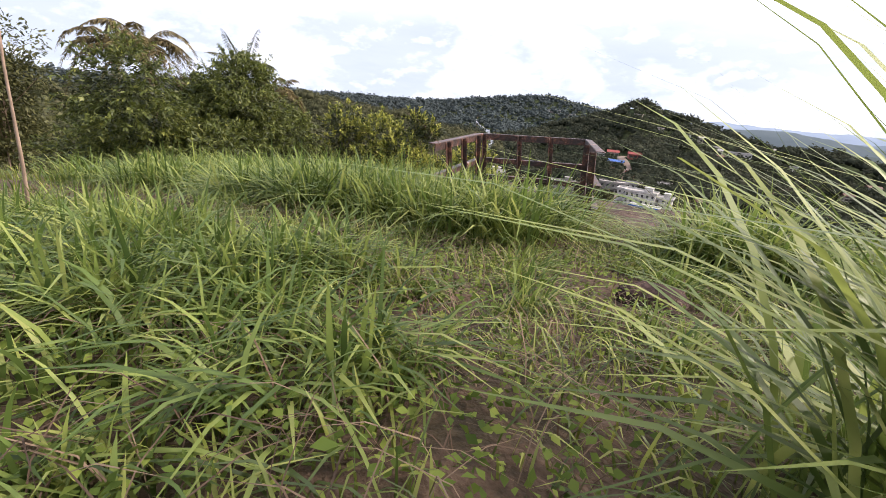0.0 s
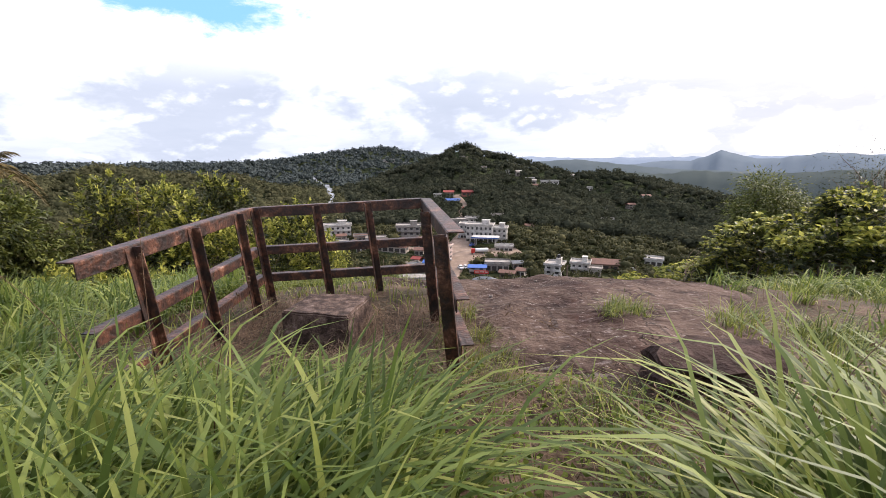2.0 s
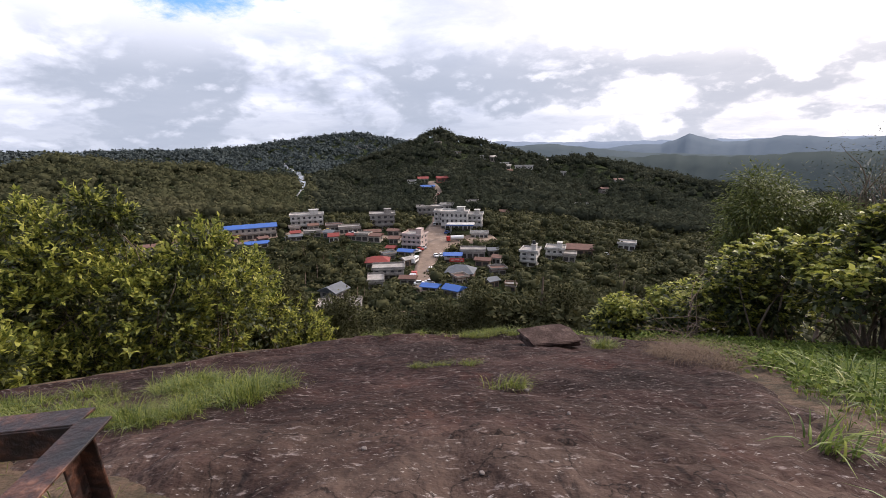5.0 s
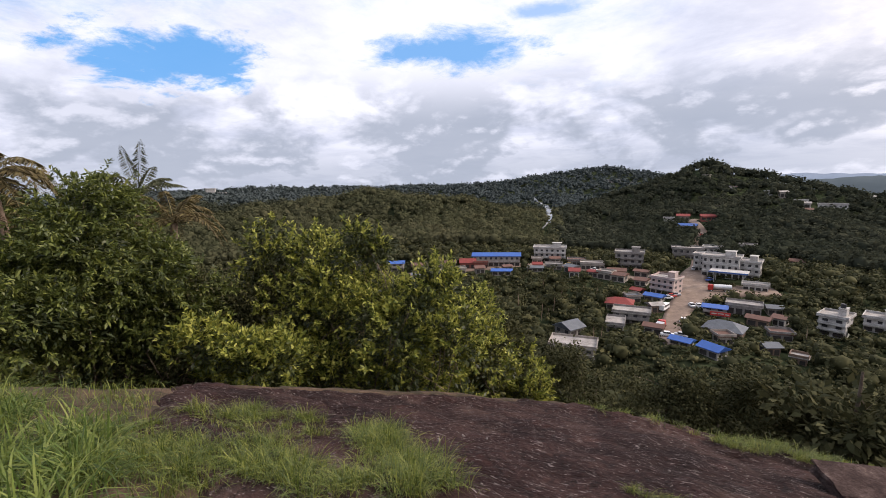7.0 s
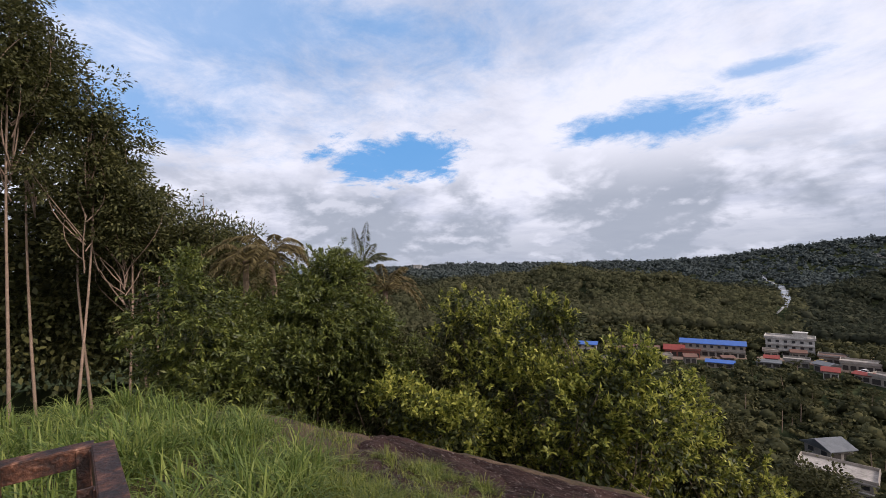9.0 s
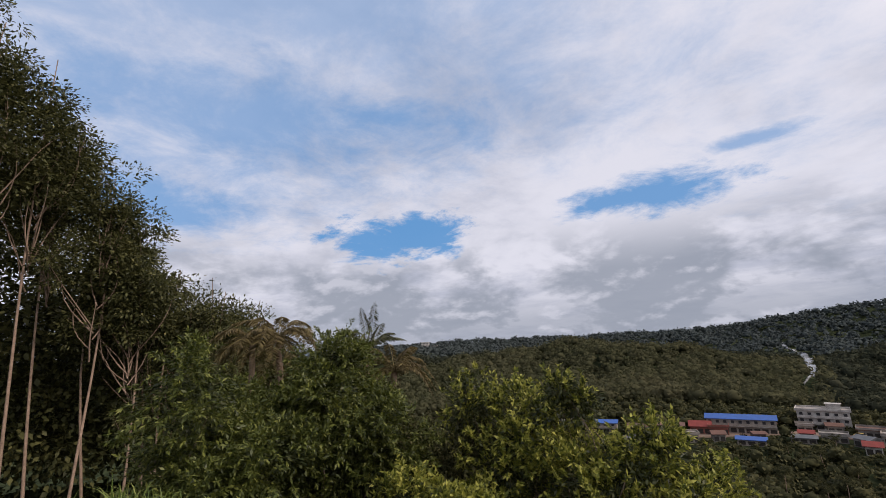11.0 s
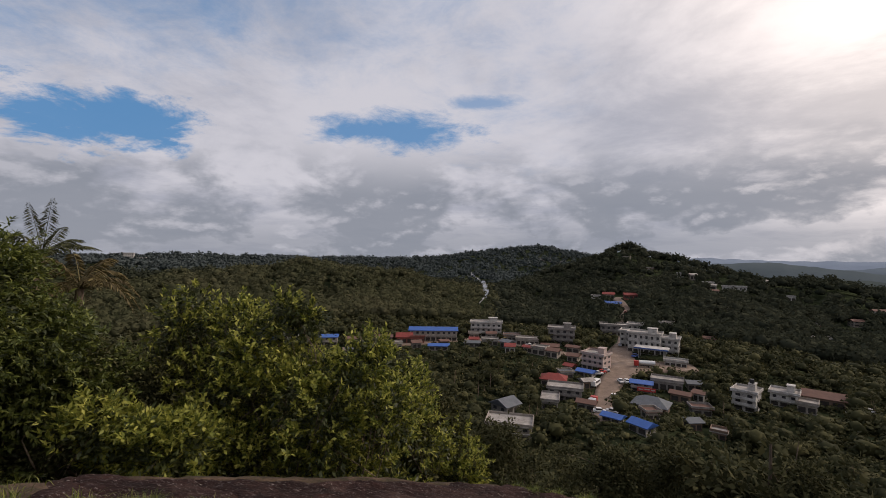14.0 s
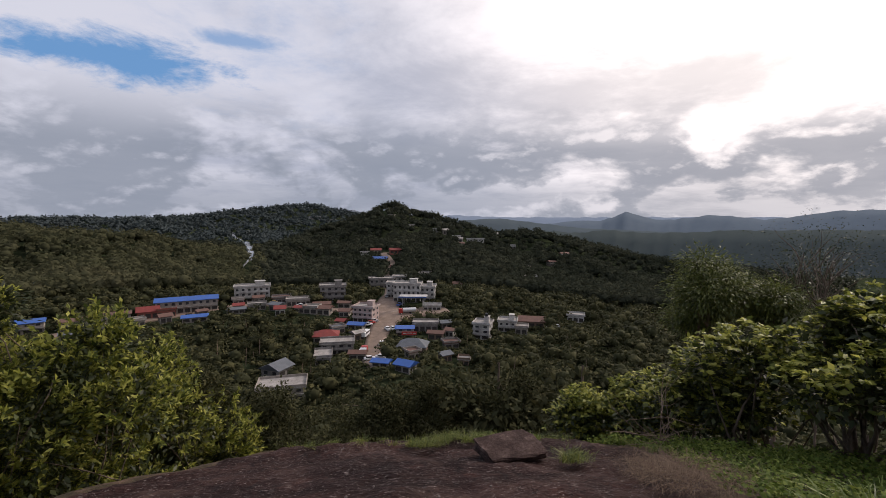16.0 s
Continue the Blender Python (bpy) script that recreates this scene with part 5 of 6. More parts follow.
def house(x, y, w, d, h, storeys=2, yaw=0.0, wall="white", roof="flat", cover="pale", label="white concrete house in the valley town", bays=0, name="house", balcony=True, sink=2.5, tank=False, rise=1.6, clear=True, stair=False):
    """A building with storeys, windows on the seen sides, slab edges and a roof."""
    w, d, h = w * 0.9, d * 0.9, h * 0.88
    base = land1(x, y)
    t = thing(name, (x, y, base), label, "building" if storeys > 2 else "house", "town buildings", yaw)
    part("wall", boxes(((w, d, h + sink), (0, 0, (h - sink) / 2))), WALL[wall], t)
    step = h / storeys
    bays = bays or max(2, int(w / 3.2))
    pane_w = w / bays * 0.42
    win = {}
    for side, length, off, count in ((-1, w, d / 2, bays), (1, d, w / 2, max(1, int(d / 3.6)))):
        for s in range(storeys):
            for k in range(count):
                shop = s == 0 and side == -1
                ww, hh = (length / count * 0.74, step * 0.62) if shop else (length / count * 0.42, step * 0.42)
                u = (k + 0.5) / count * length - length / 2
                zz = s * step + (step * 0.36 if shop else step * 0.55)
                for flip in ((-1,) if side == -1 else (-1, 1)):
                    key = (round(ww, 2), round(hh, 2), side, shop)
                    if key not in win:
                        size = (ww, 0.10, hh) if side == -1 else (0.10, ww, hh)
                        me = bpy.data.meshes.new("window")
                        bm = boxes((size, (0, 0, 0)))
                        bm.to_mesh(me)
                        bm.free()
                        me.materials.append(GLASSY if shop else DARK)
                        win[key] = me
                    ob = child("window", win[key], t)
                    ob.location = (u, -off, zz) if side == -1 else (flip * off, u, zz)
        if side == -1:
            for s in range(1, storeys):
                out = 1.1 if balcony else 0.35
                part("balcony" if balcony else "ledge", boxes(((w * 1.0, out, 0.18), (0, -d / 2 - out / 2, s * step))), WALL["grey" if wall == "grey" else "white"], t)
                if balcony:
                    part("parapet", boxes(((w * 1.0, 0.12, 0.75), (0, -d / 2 - out + 0.06, s * step + 0.465))), WALL[wall], t)
    if roof == "flat":
        part("roof", slab_roof(w, d, (0, 0, h + 0.15), 0.6, 0.3), ROOF[cover], t)
        for a, b, sx, sy in ((0, -1, w + 1.1, 0.16), (0, 1, w + 1.1, 0.16), (-1, 0, 0.16, d + 0.75), (1, 0, 0.16, d + 0.75)):
            part("parapet", boxes(((sx, sy, 0.7), (a * (w / 2 + 0.45), b * (d / 2 + 0.45), h + 0.655))), WALL[wall], t)
        if stair:
            part("stair_head", boxes(((w * 0.28, d * 0.4, 2.3), (w * 0.22, d * 0.15, h + 1.45)), ((w * 0.32, d * 0.46, 0.2), (w * 0.22, d * 0.15, h + 2.7))), WALL[wall], t)
        if tank:
            bm = bmesh.new()
            bmesh.ops.create_cone(bm, cap_ends=True, segments=12, radius1=0.8, radius2=0.65, depth=1.4, matrix=Matrix.Translation((w * 0.2, d * 0.1, h + (3.5 if stair else 1.0))))
            part("water_tank", bm, DARK, t, "black plastic water tank")
    else:
        part("roof", pitched(w, d, h, rise, 0.7, d / 2 if roof == "hip" else 0.0), ROOF[cover], t)
    if clear:
        keep_clear(x, y, w / 2 + 1.0, 24, d / 2 + 3)
    return t


house(-98, 233, 29, 9, 6.6, 2, 22, "cream", "pitched", "blue", "long market building with a blue sheet roof", 9, rise=1.5)
house(-110.5, 222, 9, 7, 3.6, 1, 25, "terracotta", "pitched", "red", "small terracotta shrine-like building with a tiled roof", 3, rise=2.0)
house(-103.5, 224, 8, 6, 3.8, 1, 25, "terracotta", "flat", "rusty", "low terracotta shop beside the market", 3)
house(-120, 214, 12, 8, 4.8, 2, 28, "grey", "pitched", "rusty", "old two-storey row with a rusty roof", 4, rise=0.8)
house(-75, 259, 20, 10, 9.0, 3, 15, "white", "flat", "pale", "white three-storey building with open balconies", 6, stair=True)
house(-88, 217, 11, 6, 2.4, 1, 20, "cream", "pitched", "blue", "low shed with a blue sheet roof", 3, rise=0.9)
house(-74, 229, 9, 6, 2.4, 1, 18, "grey", "pitched", "tin", "low grey shed with a sheet roof", 3, rise=0.7)
house(-66, 236, 9, 6, 2.8, 1, 16, "grey", "flat", "pale", "low concrete shop row", 3)
house(-52.5, 226, 5, 6, 3.6, 1, 12, "white", "pitched", "red", "small white house with a red roof", 2, rise=1.3)
house(-47, 243, 13, 7, 3.4, 1, 10, "cream", "flat", "pale", "low cream shop row by the road", 5)
house(-57, 249, 10, 7, 3.2, 1, 12, "grey", "flat", "rusty", "low grey shops by the road", 4)
house(-30.5, 253, 15, 10, 9.6, 3, 6, "grey", "flat", "pale", "three-storey concrete apartment block", 4, stair=True)
house(-34, 236, 9, 5, 2.6, 1, 8, "brown", "pitched", "rusty", "low house with a rusty tiled roof", 3, rise=1.2)
house(-10.5, 217, 11, 9, 7.6, 3, -22, "pink", "flat", "pale", "pale pink three-storey building at the road bend", 4, stair=True)
house(-14, 205.5, 7.5, 5, 2.4, 1, -18, "grey", "pitched", "blue", "shop with a blue sheet awning", 2, rise=0.9)
house(-25.5, 190, 10.5, 8, 3.4, 1, 4, "cream", "hip", "red", "house with a red hipped roof", 3, rise=1.8)
house(-19.5, 178, 13.5, 8, 4.6, 2, 4, "grey", "flat", "pale", "unfinished two-storey concrete building", 4)
house(-23.5, 168, 6, 10, 3.0, 1, 6, "grey", "flat", "pale", "low concrete wing with a stained flat roof", 2)
house(-37, 156.5, 7.5, 8, 3.2, 1, 62, "grey", "pitched", "tin", "house with a grey gabled sheet roof", 2, rise=1.9)
house(-31, 138, 14.5, 9, 4.6, 2, 8, "cream", "flat", "pale", "house with a broad stained flat roof", 4, balcony=False)
house(-33.5, 123, 6, 6, 2.8, 1, 10, "brown", "pitched", "rusty", "small house with a dark red sheet roof", 2, rise=1.0)
house(11, 256, 17, 10, 11.2, 3, -10, "white", "flat", "pale", "white three-storey hospital-like block", 6, balcony=False, stair=True)
house(21.5, 258, 12, 11, 9.0, 3, -10, "white", "flat", "pale", "white stepped wing with rows of windows", 4, balcony=True, stair=True)
house(3.5, 267, 9, 9, 9.5, 3, -10, "white", "flat", "pale", "white rear wing of the large block", 3, balcony=False)
house(23, 234, 10, 5, 2.6, 1, -6, "white", "flat", "pale", "small white kiosk by the forecourt", 4)
house(7.5, 198, 8.2, 6, 3.6, 2, -5, "grey", "pitched", "blue", "roadside building under a bright blue sheet roof", 2, rise=0.8)
house(17, 203, 12, 7, 4.0, 1, -6, "grey", "flat", "pale", "long grey building with a pale roof", 4)
house(10, 178, 12, 9, 2.9, 1, -14, "brown", "hip", "tin", "bungalow under a dark hipped sheet roof", 3, rise=2.4)
house(-2, 152, 6, 4, 2.0, 1, -20, "grey", "pitched", "blue", "lean-to under a blue tarpaulin", 2, rise=0.8)
house(6, 146, 6, 5, 2.6, 1, -35, "grey", "pitched", "blue", "shed under a bright blue tarpaulin", 2, rise=1.2)
house(-5, 307, 18, 10, 7.6, 2, 4, "grey", "flat", "pale", "unfinished concrete building with open floors", 5)
house(8, 316, 11, 9, 7.0, 2, -6, "white", "flat", "pale", "pale two-storey building up the road", 3)
house(25, 334, 14, 8, 6.6, 2, -8, "grey", "flat", "pale", "grey building among trees on the slope", 4)
house(-13, 453, 11, 9, 4.0, 1, 3, "cream", "pitched", "red", "house with a red roof on the far slope", 3, rise=1.8)
house(-8, 410, 14, 8, 3.6, 1, -10, "grey", "pitched", "blue", "long shed with a blue roof on the far slope", 4, rise=1.6)
house(6, 432, 12, 8, 3.6, 1, 10, "terracotta", "pitched", "red", "red-roofed house on the far slope", 3, rise=1.8)
house(-24, 448, 9, 8, 4.6, 2, 4, "white", "flat", "pale", "small white house on the far slope", 3)
house(42, 195, 8, 9, 7.2, 3, -24, "white", "flat", "pale", "white tower-like house with a black water tank", 2, tank=True, stair=True)
house(56, 205, 9, 8, 5.2, 2, -20, "white", "flat", "pale", "white stepped house among trees", 3, stair=True)
house(61.5, 201, 6, 6, 3.4, 1, -20, "cream", "flat", "pale", "low cream house with a flat roof", 2)
house(69.5, 211, 13, 9, 3.4, 1, -18, "brown", "pitched", "rusty", "house with a broad brown sheet roof", 3, rise=1.8)
house(97, 222, 9, 7, 3.6, 1, -24, "white", "flat", "pale", "small white house among palms", 3)
house(109, 558, 24, 12, 13.5, 3, -8, "white", "flat", "pale", "white three-storey house high on the hill", 6)
house(86, 565, 12, 9, 6, 2, -8, "white", "flat", "pale", "white house on the hillside", 3)
house(47.5, 310, 8, 7, 3.2, 1, -8, "white", "pitched", "rusty", "small white house on the wooded slope", 2, rise=1.2)
house(119, 362, 13, 7, 3.8, 1, -15, "white", "flat", "pale", "white bungalow on the wooded slope", 4)
house(-147, 203, 11, 9, 5.0, 2, 32, "cream", "pitched", "blue", "building with a blue sheet roof beyond the shrubs", 3, rise=1.0)
house(-165, 193, 10, 9, 5.0, 2, 38, "white", "flat", "pale", "white building with a small tower", 3, stair=True)
house(-176, 186, 10, 8, 4.0, 1, 40, "grey", "pitched", "blue", "low building with a blue roof", 3, rise=1.0)
house(-133, 208, 10, 7, 4.0, 2, 30, "grey", "pitched", "rusty", "old row house with a rusty roof", 3, rise=0.9)
for k, (x, y, w, h) in enumerate(((-1164, 763, 34, 16), (-1185, 750, 26, 24), (-1140, 775, 22, 10), (-205, 1250, 40, 9), (-160, 1260, 26, 8), (-1010, 900, 20, 8))):
    house(x, y, w, 14, h, 3 if h > 12 else 2, 45 if x < -900 else 8, "white", "flat", "pale", "pale building on a distant ridge", 5, balcony=False)
r = np.random.default_rng(200)
for k in range(16):
    az, d = r.uniform(-24, 4), r.uniform(430, 680)
    x, y = polar(az, d)
    house(x, y, r.uniform(7, 12), 8, r.uniform(3.2, 6.5), int(r.integers(1, 3)), r.uniform(-20, 20), ("white", "cream", "grey")[k % 3], ("flat", "pitched")[k % 2], ("pale", "rusty", "red", "pale")[k % 4], "small house among trees on the far hill", 2, balcony=False)

# rows of low shops wall to wall along the market street, and sheds beside the other road
r = np.random.default_rng(210)
STREET = ((-135, 197), (-121, 207), (-102, 222), (-82, 240), (-66, 246), (-46, 237), (-24, 232), (-8, 229))
SHOPS = (("rusty", "low shop under a rusty sheet roof in a street row"), ("tin", "low shop under a grey sheet roof in a street row"), ("pale", "flat-roofed concrete shop in a street row"), ("rusty", "narrow old shop with a brown tiled roof"), ("red", "small shop with a faded red roof"))
for side in (-1, 1):
    for (ax, ay), (bx, by) in zip(STREET, STREET[1:]):
        long = math.hypot(bx - ax, by - ay)
        ux, uy = (bx - ax) / long, (by - ay) / long
        u = r.uniform(1.5, 3.0)
        while u < long - 1.5:
            w = r.uniform(4.6, 7.4)
            x, y = ax + ux * (u + w / 2) - uy * side * 7.0, ay + uy * (u + w / 2) + ux * side * 7.0
            u += w * 0.93
            if any(abs(x - c[0]) < c[2] * 0.9 + w * 0.35 and abs(y - c[1]) < 6.0 and c[3] > 20 for c in CLEAR):
                continue
            k = int(r.choice(5, p=(0.34, 0.18, 0.22, 0.18, 0.08)))
            house(x, y, w, r.uniform(4.5, 6.0), r.uniform(2.5, 3.6), 1, math.degrees(math.atan2(uy, ux)), ("grey", "cream", "brown", "terracotta", "cream")[int(r.integers(0, 5))], "flat" if k == 2 else "pitched", SHOPS[k][0], SHOPS[k][1], 2, name="shop", balcony=False, rise=r.uniform(0.6, 1.2))
for k in range(40):
    u = r.uniform(0, 1)
    x, y = (r.uniform(-24, -8), 165 + u * 60) if k < 20 else (r.uniform(4, 28), 160 + u * 62)
    if any(abs(x - c[0]) < c[2] + 3 and abs(y - c[1]) < 8 for c in CLEAR):
        continue
    house(x, y, r.uniform(3.5, 7), r.uniform(3.5, 5.5), r.uniform(2.2, 3.4), 1, r.uniform(-25, 40), ("grey", "cream", "brown", "white")[k % 4], ("pitched", "flat", "pitched")[k % 3], ("rusty", "tin", "pale", "rusty", "red")[k % 5], ("small shed with a rusty sheet roof", "small shed with a grey sheet roof", "little flat-roofed shop beside the street", "small shed with a brown roof", "small hut with a red roof")[k % 5], 2, balcony=False, rise=0.9)

# ---- fuel station canopy ----
base = land1(13.5, 243)
st = thing("canopy", (13.5, 243, base), "white forecourt canopy on posts with a blue edge", "canopy", yaw=-10)
part("roof", boxes(((15, 8, 0.5), (0, 0, 5.2)), bevel=0.05), WALL["white"], st)
part("fascia", boxes(((15.2, 0.12, 0.6), (0, -4.07, 5.2))), ROOF["blue"], st, "blue painted edge")
for px_, py_ in ((-5.5, -2.4), (5.5, -2.4), (-5.5, 2.4), (5.5, 2.4)):
    part("post", boxes(((0.35, 0.35, 5.0), (px_, py_, 2.45))), WALL["white"], st)
keep_clear(13.5, 243, 10, 30, 6)
base = land1(9.0, 191.5)
sg = thing("signboard", (9.0, 191.5, base), "red roadside signboard on two posts", "sign", yaw=-5)
part("board", boxes(((6.4, 0.12, 1.5), (0, 0, 2.6)), bevel=0.03), plain("red_board", (0.45, 0.05, 0.045), bump=0.0), sg)
for k, (u, w) in enumerate(((-1.9, 1.6), (0.2, 1.8), (2.2, 1.2))):
    part("lettering", boxes(((w, 0.03, 0.4), (u, -0.085, 2.6 + 0.12 * (k % 2)))), WALL["white"], sg, "white painted bar")
for u in (-2.6, 2.6):
    part("post", boxes(((0.15, 0.15, 2.2), (u, 0.02, 0.75))), WALL["grey"], sg)

# ---- roads ----
ROADMAT = material("road", [(0.3, (0.11, 0.080, 0.062)), (0.55, (0.20, 0.145, 0.112)), (0.72, (0.30, 0.24, 0.20))], 0.25, 0.9, 0.0)


def road(name, line, widths, label, mat=None, lift=0.35, front=13):
    pts = [Vector((x, y, 0)) for x, y in line]
    dense, ws = [], []
    for (a, b), (wa, wb) in zip(zip(pts, pts[1:]), zip(widths, widths[1:])):
        n = max(2, int((b - a).length / 3))
        for k in range(n):
            dense.append(a.lerp(b, k / n))
            ws.append(wa + (wb - wa) * k / n)
    dense.append(pts[-1])
    ws.append(widths[-1])
    p = np.array([(v.x, v.y) for v in dense])
    for _ in range(4):
        p[1:-1] = (p[:-2] + 2 * p[1:-1] + p[2:]) / 4
    tan = np.gradient(p, axis=0)
    tan /= np.linalg.norm(tan, axis=1, keepdims=True)
    side = np.stack([-tan[:, 1], tan[:, 0]], 1)
    cols = np.linspace(-0.5, 0.5, 6)
    w = np.array(ws)
    xy = p[:, None] + side[:, None] * (cols[None, :] * w[:, None])[..., None]
    z = np.max(land(xy[..., 0], xy[..., 1]), axis=1, keepdims=True) * 0.5 + land(xy[..., 0], xy[..., 1]) * 0.5 + lift
    v = np.concatenate([xy, z[..., None]], 2)
    low_ = v[:, [0, -1]].copy()
    low_[..., 2] -= 1.2
    v = np.concatenate([low_[:, :1], v, low_[:, 1:]], 1)
    i = np.arange(v.shape[0] * v.shape[1]).reshape(v.shape[:2])
    q = np.stack([i[:-1, :-1], i[1:, :-1], i[1:, 1:], i[:-1, 1:]], -1).reshape(-1, 4)
    ob = new(name, mesh_np(name, v.reshape(-1, 3), q, mat or ROADMAT, None, True))
    tagged(ob, label, "road", kind="structure")
    for (x, y), ww in list(zip(p, w))[::2]:
        keep_clear(x, y, ww / 2 + 0.5, front, 3)
    return ob


road("road_1", ((-2.5, 150), (-5.0, 158), (-5.9, 165), (-6.3, 172), (-5.5, 187), (-3.5, 205), (2, 222), (14, 229), (31, 233)), (7, 7, 7, 7, 8, 10, 17, 16, 12), "pale brown tarmac road curving through the town")
road("road_2", ((0, 224), (-1, 246), (0.5, 275), (0.5, 299), (-1.5, 354), (3, 397), (-6, 438), (2, 470)), (14, 12, 6, 6, 6, 7, 6, 5), "road climbing out of the town", lift=0.3)
road("road_3", ((-135, 197), (-121, 207), (-102, 222), (-82, 240), (-66, 246), (-46, 237), (-24, 232), (-6, 228)), (6, 6, 6, 7, 7, 6, 6, 8), "market street along the shop fronts", lift=0.25)

# ---- vehicles ----
TYRE = plain("tyre_rubber", (0.02, 0.02, 0.02), bump=0.0)
PAINT = {k: plain(k + "_car_paint", c, bump=0.0, rough=0.35) for k, c in (("white", (0.75, 0.75, 0.74)), ("red", (0.45, 0.05, 0.04)), ("silver", (0.45, 0.46, 0.48)), ("blue", (0.06, 0.12, 0.35)), ("yellow", (0.62, 0.42, 0.12)))}
CHROME = plain("steel_tank", (0.62, 0.62, 0.62), (0.48, 0.48, 0.48), bump=0.0, rough=0.35, metal=0.5)


def wheels(t, base, half, radius=0.34):
    for a in base:
        for s in (-1, 1):
            bm = bmesh.new()
            bmesh.ops.create_cone(bm, cap_ends=True, segments=12, radius1=radius, radius2=radius, depth=0.24, matrix=Matrix.Translation((a, s * half, radius)) @ Matrix.Rotation(radians(90), 4, "X"))
            wheel = part("wheel", bm, TYRE, t)
            bm = bmesh.new()
            bmesh.ops.create_cone(bm, cap_ends=True, segments=10, radius1=radius * 0.55, radius2=radius * 0.5, depth=0.03, matrix=Matrix.Translation((a, s * (half + 0.13), radius)) @ Matrix.Rotation(radians(90), 4, "X"))
            part("rim", bm, CHROME, wheel, "pale steel rim")


def vehicle(kind, x, y, yaw, colour, label):
    base = land1(x, y) + 0.42
    t = thing(kind, (x, y, base), label, kind, "vehicles in the town", yaw)
    if kind == "car":
        part("body", boxes(((4.1, 1.7, 0.75), (0, 0, 0.68)), bevel=0.12), PAINT[colour], t)
        part("cabin", boxes(((2.2, 1.5, 0.62), (-0.2, 0, 1.32)), bevel=0.2), DARK, t, "dark glazed cabin")
        part("roof", boxes(((1.7, 1.4, 0.06), (-0.2, 0, 1.65)), bevel=0.02), PAINT[colour], t)
        wheels(t, (-1.25, 1.3), 0.78)
    elif kind == "bus":
        part("body", boxes(((6.6, 2.1, 2.0), (0, 0, 1.5)), bevel=0.15), PAINT[colour], t)
        for s in (-1, 1):
            part("window", boxes(((5.4, 0.06, 0.7), (0, s * 1.04, 1.95))), DARK, t)
        part("windscreen", boxes(((0.06, 1.7, 0.9), (3.29, 0, 1.9))), DARK, t)
        wheels(t, (-2.1, 2.1), 0.95, 0.42)
    else:
        part("cab", boxes(((1.9, 2.3, 2.2), (3.9, 0, 1.7)), bevel=0.12), PAINT[colour], t)
        part("windscreen", boxes(((0.06, 1.9, 0.8), (4.86, 0, 2.2))), DARK, t)
        if kind == "tanker":
            bm = bmesh.new()
            bmesh.ops.create_cone(bm, cap_ends=True, segments=20, radius1=1.15, radius2=1.15, depth=6.6, matrix=Matrix.Translation((-0.6, 0, 1.95)) @ Matrix.Rotation(radians(90), 4, "Y"))
            part("tank", bm, CHROME, t, "rounded steel tank")
        else:
            part("bed", boxes(((5.2, 2.3, 1.6), (0.2, 0, 1.7)), bevel=0.06), PAINT["silver"], t)
        part("chassis", boxes(((8.6, 0.9, 0.3), (0.3, 0, 0.75))), TYRE, t)
        wheels(t, (-2.6, -1.5, 3.6), 0.95, 0.5)
    return t


vehicle("bus", -9.6, 194, 75, "white", "white minibus at the roadside")
vehicle("tanker", 10, 224.5, 186, "red", "tanker lorry with a red cab and pale tank")
vehicle("truck", -9.6, 170, 80, "red", "lorry with a red cab at the roadside")
for x, y, yaw, c in ((-0.2, 201.5, -70, "white"), (2.2, 202.0, -70, "white"), (-2.6, 184, 80, "white"), (-6.4, 162, 10, "white"), (-2.6, 163, 160, "silver"), (-6.6, 212.5, 30, "silver"), (-8, 210, 30, "red"), (-9.2, 207.5, 30, "white"), (6, 241, 60, "blue"), (-45, 237, 150, "white"), (-60, 244, 160, "yellow"), (-1, 262, 90, "silver"), (0, 340, 90, "white"), (2, 385, 80, "red"), (75, 203, 20, "white"), (81, 207, 20, "silver")):
    vehicle("car", x, y, yaw, c, c + " car parked in the town")
# parked row taken for yellow trucks, built as plain cars
for k in range(9):
    vehicle("car", -50 + k * 2.3, 262 + k * 1.5, 100, "yellow" if k % 3 else "white", ("yellow" if k % 3 else "white") + " vehicle in a parked row")

# ---- river and far distance ----
# pale base colour stands in for the sky's white reflection on the water
WATER = material("river_water", [(0.3, (0.16, 0.17, 0.17)), (0.7, (0.27, 0.27, 0.265))], 0.05, 0.15, 0.0)
river = road("river", ((-120, 385), (-128, 430), (-142, 480), (-160, 545), (-182, 615), (-205, 690), (-240, 790), (-318, 972), (-350, 1040)), (1, 1.5, 3.5, 7, 11, 12, 8, 7, 6), "river winding between wooded hills, pale with the sky's reflection in its colour", WATER, 0.8, 110)
river["category"] = "river"

# aerial haze is mixed into the base colours, paler and bluer with distance
HAZED_WOOD = [material("hazed_wood_%d" % k, [(0.3, a), (0.7, b)], 0.004, 1.0, 0.0, spec=0.0) for k, (a, b) in enumerate((((0.050, 0.062, 0.062), (0.066, 0.080, 0.080)), ((0.105, 0.130, 0.160), (0.125, 0.155, 0.185)), ((0.17, 0.21, 0.27), (0.20, 0.245, 0.31))))]


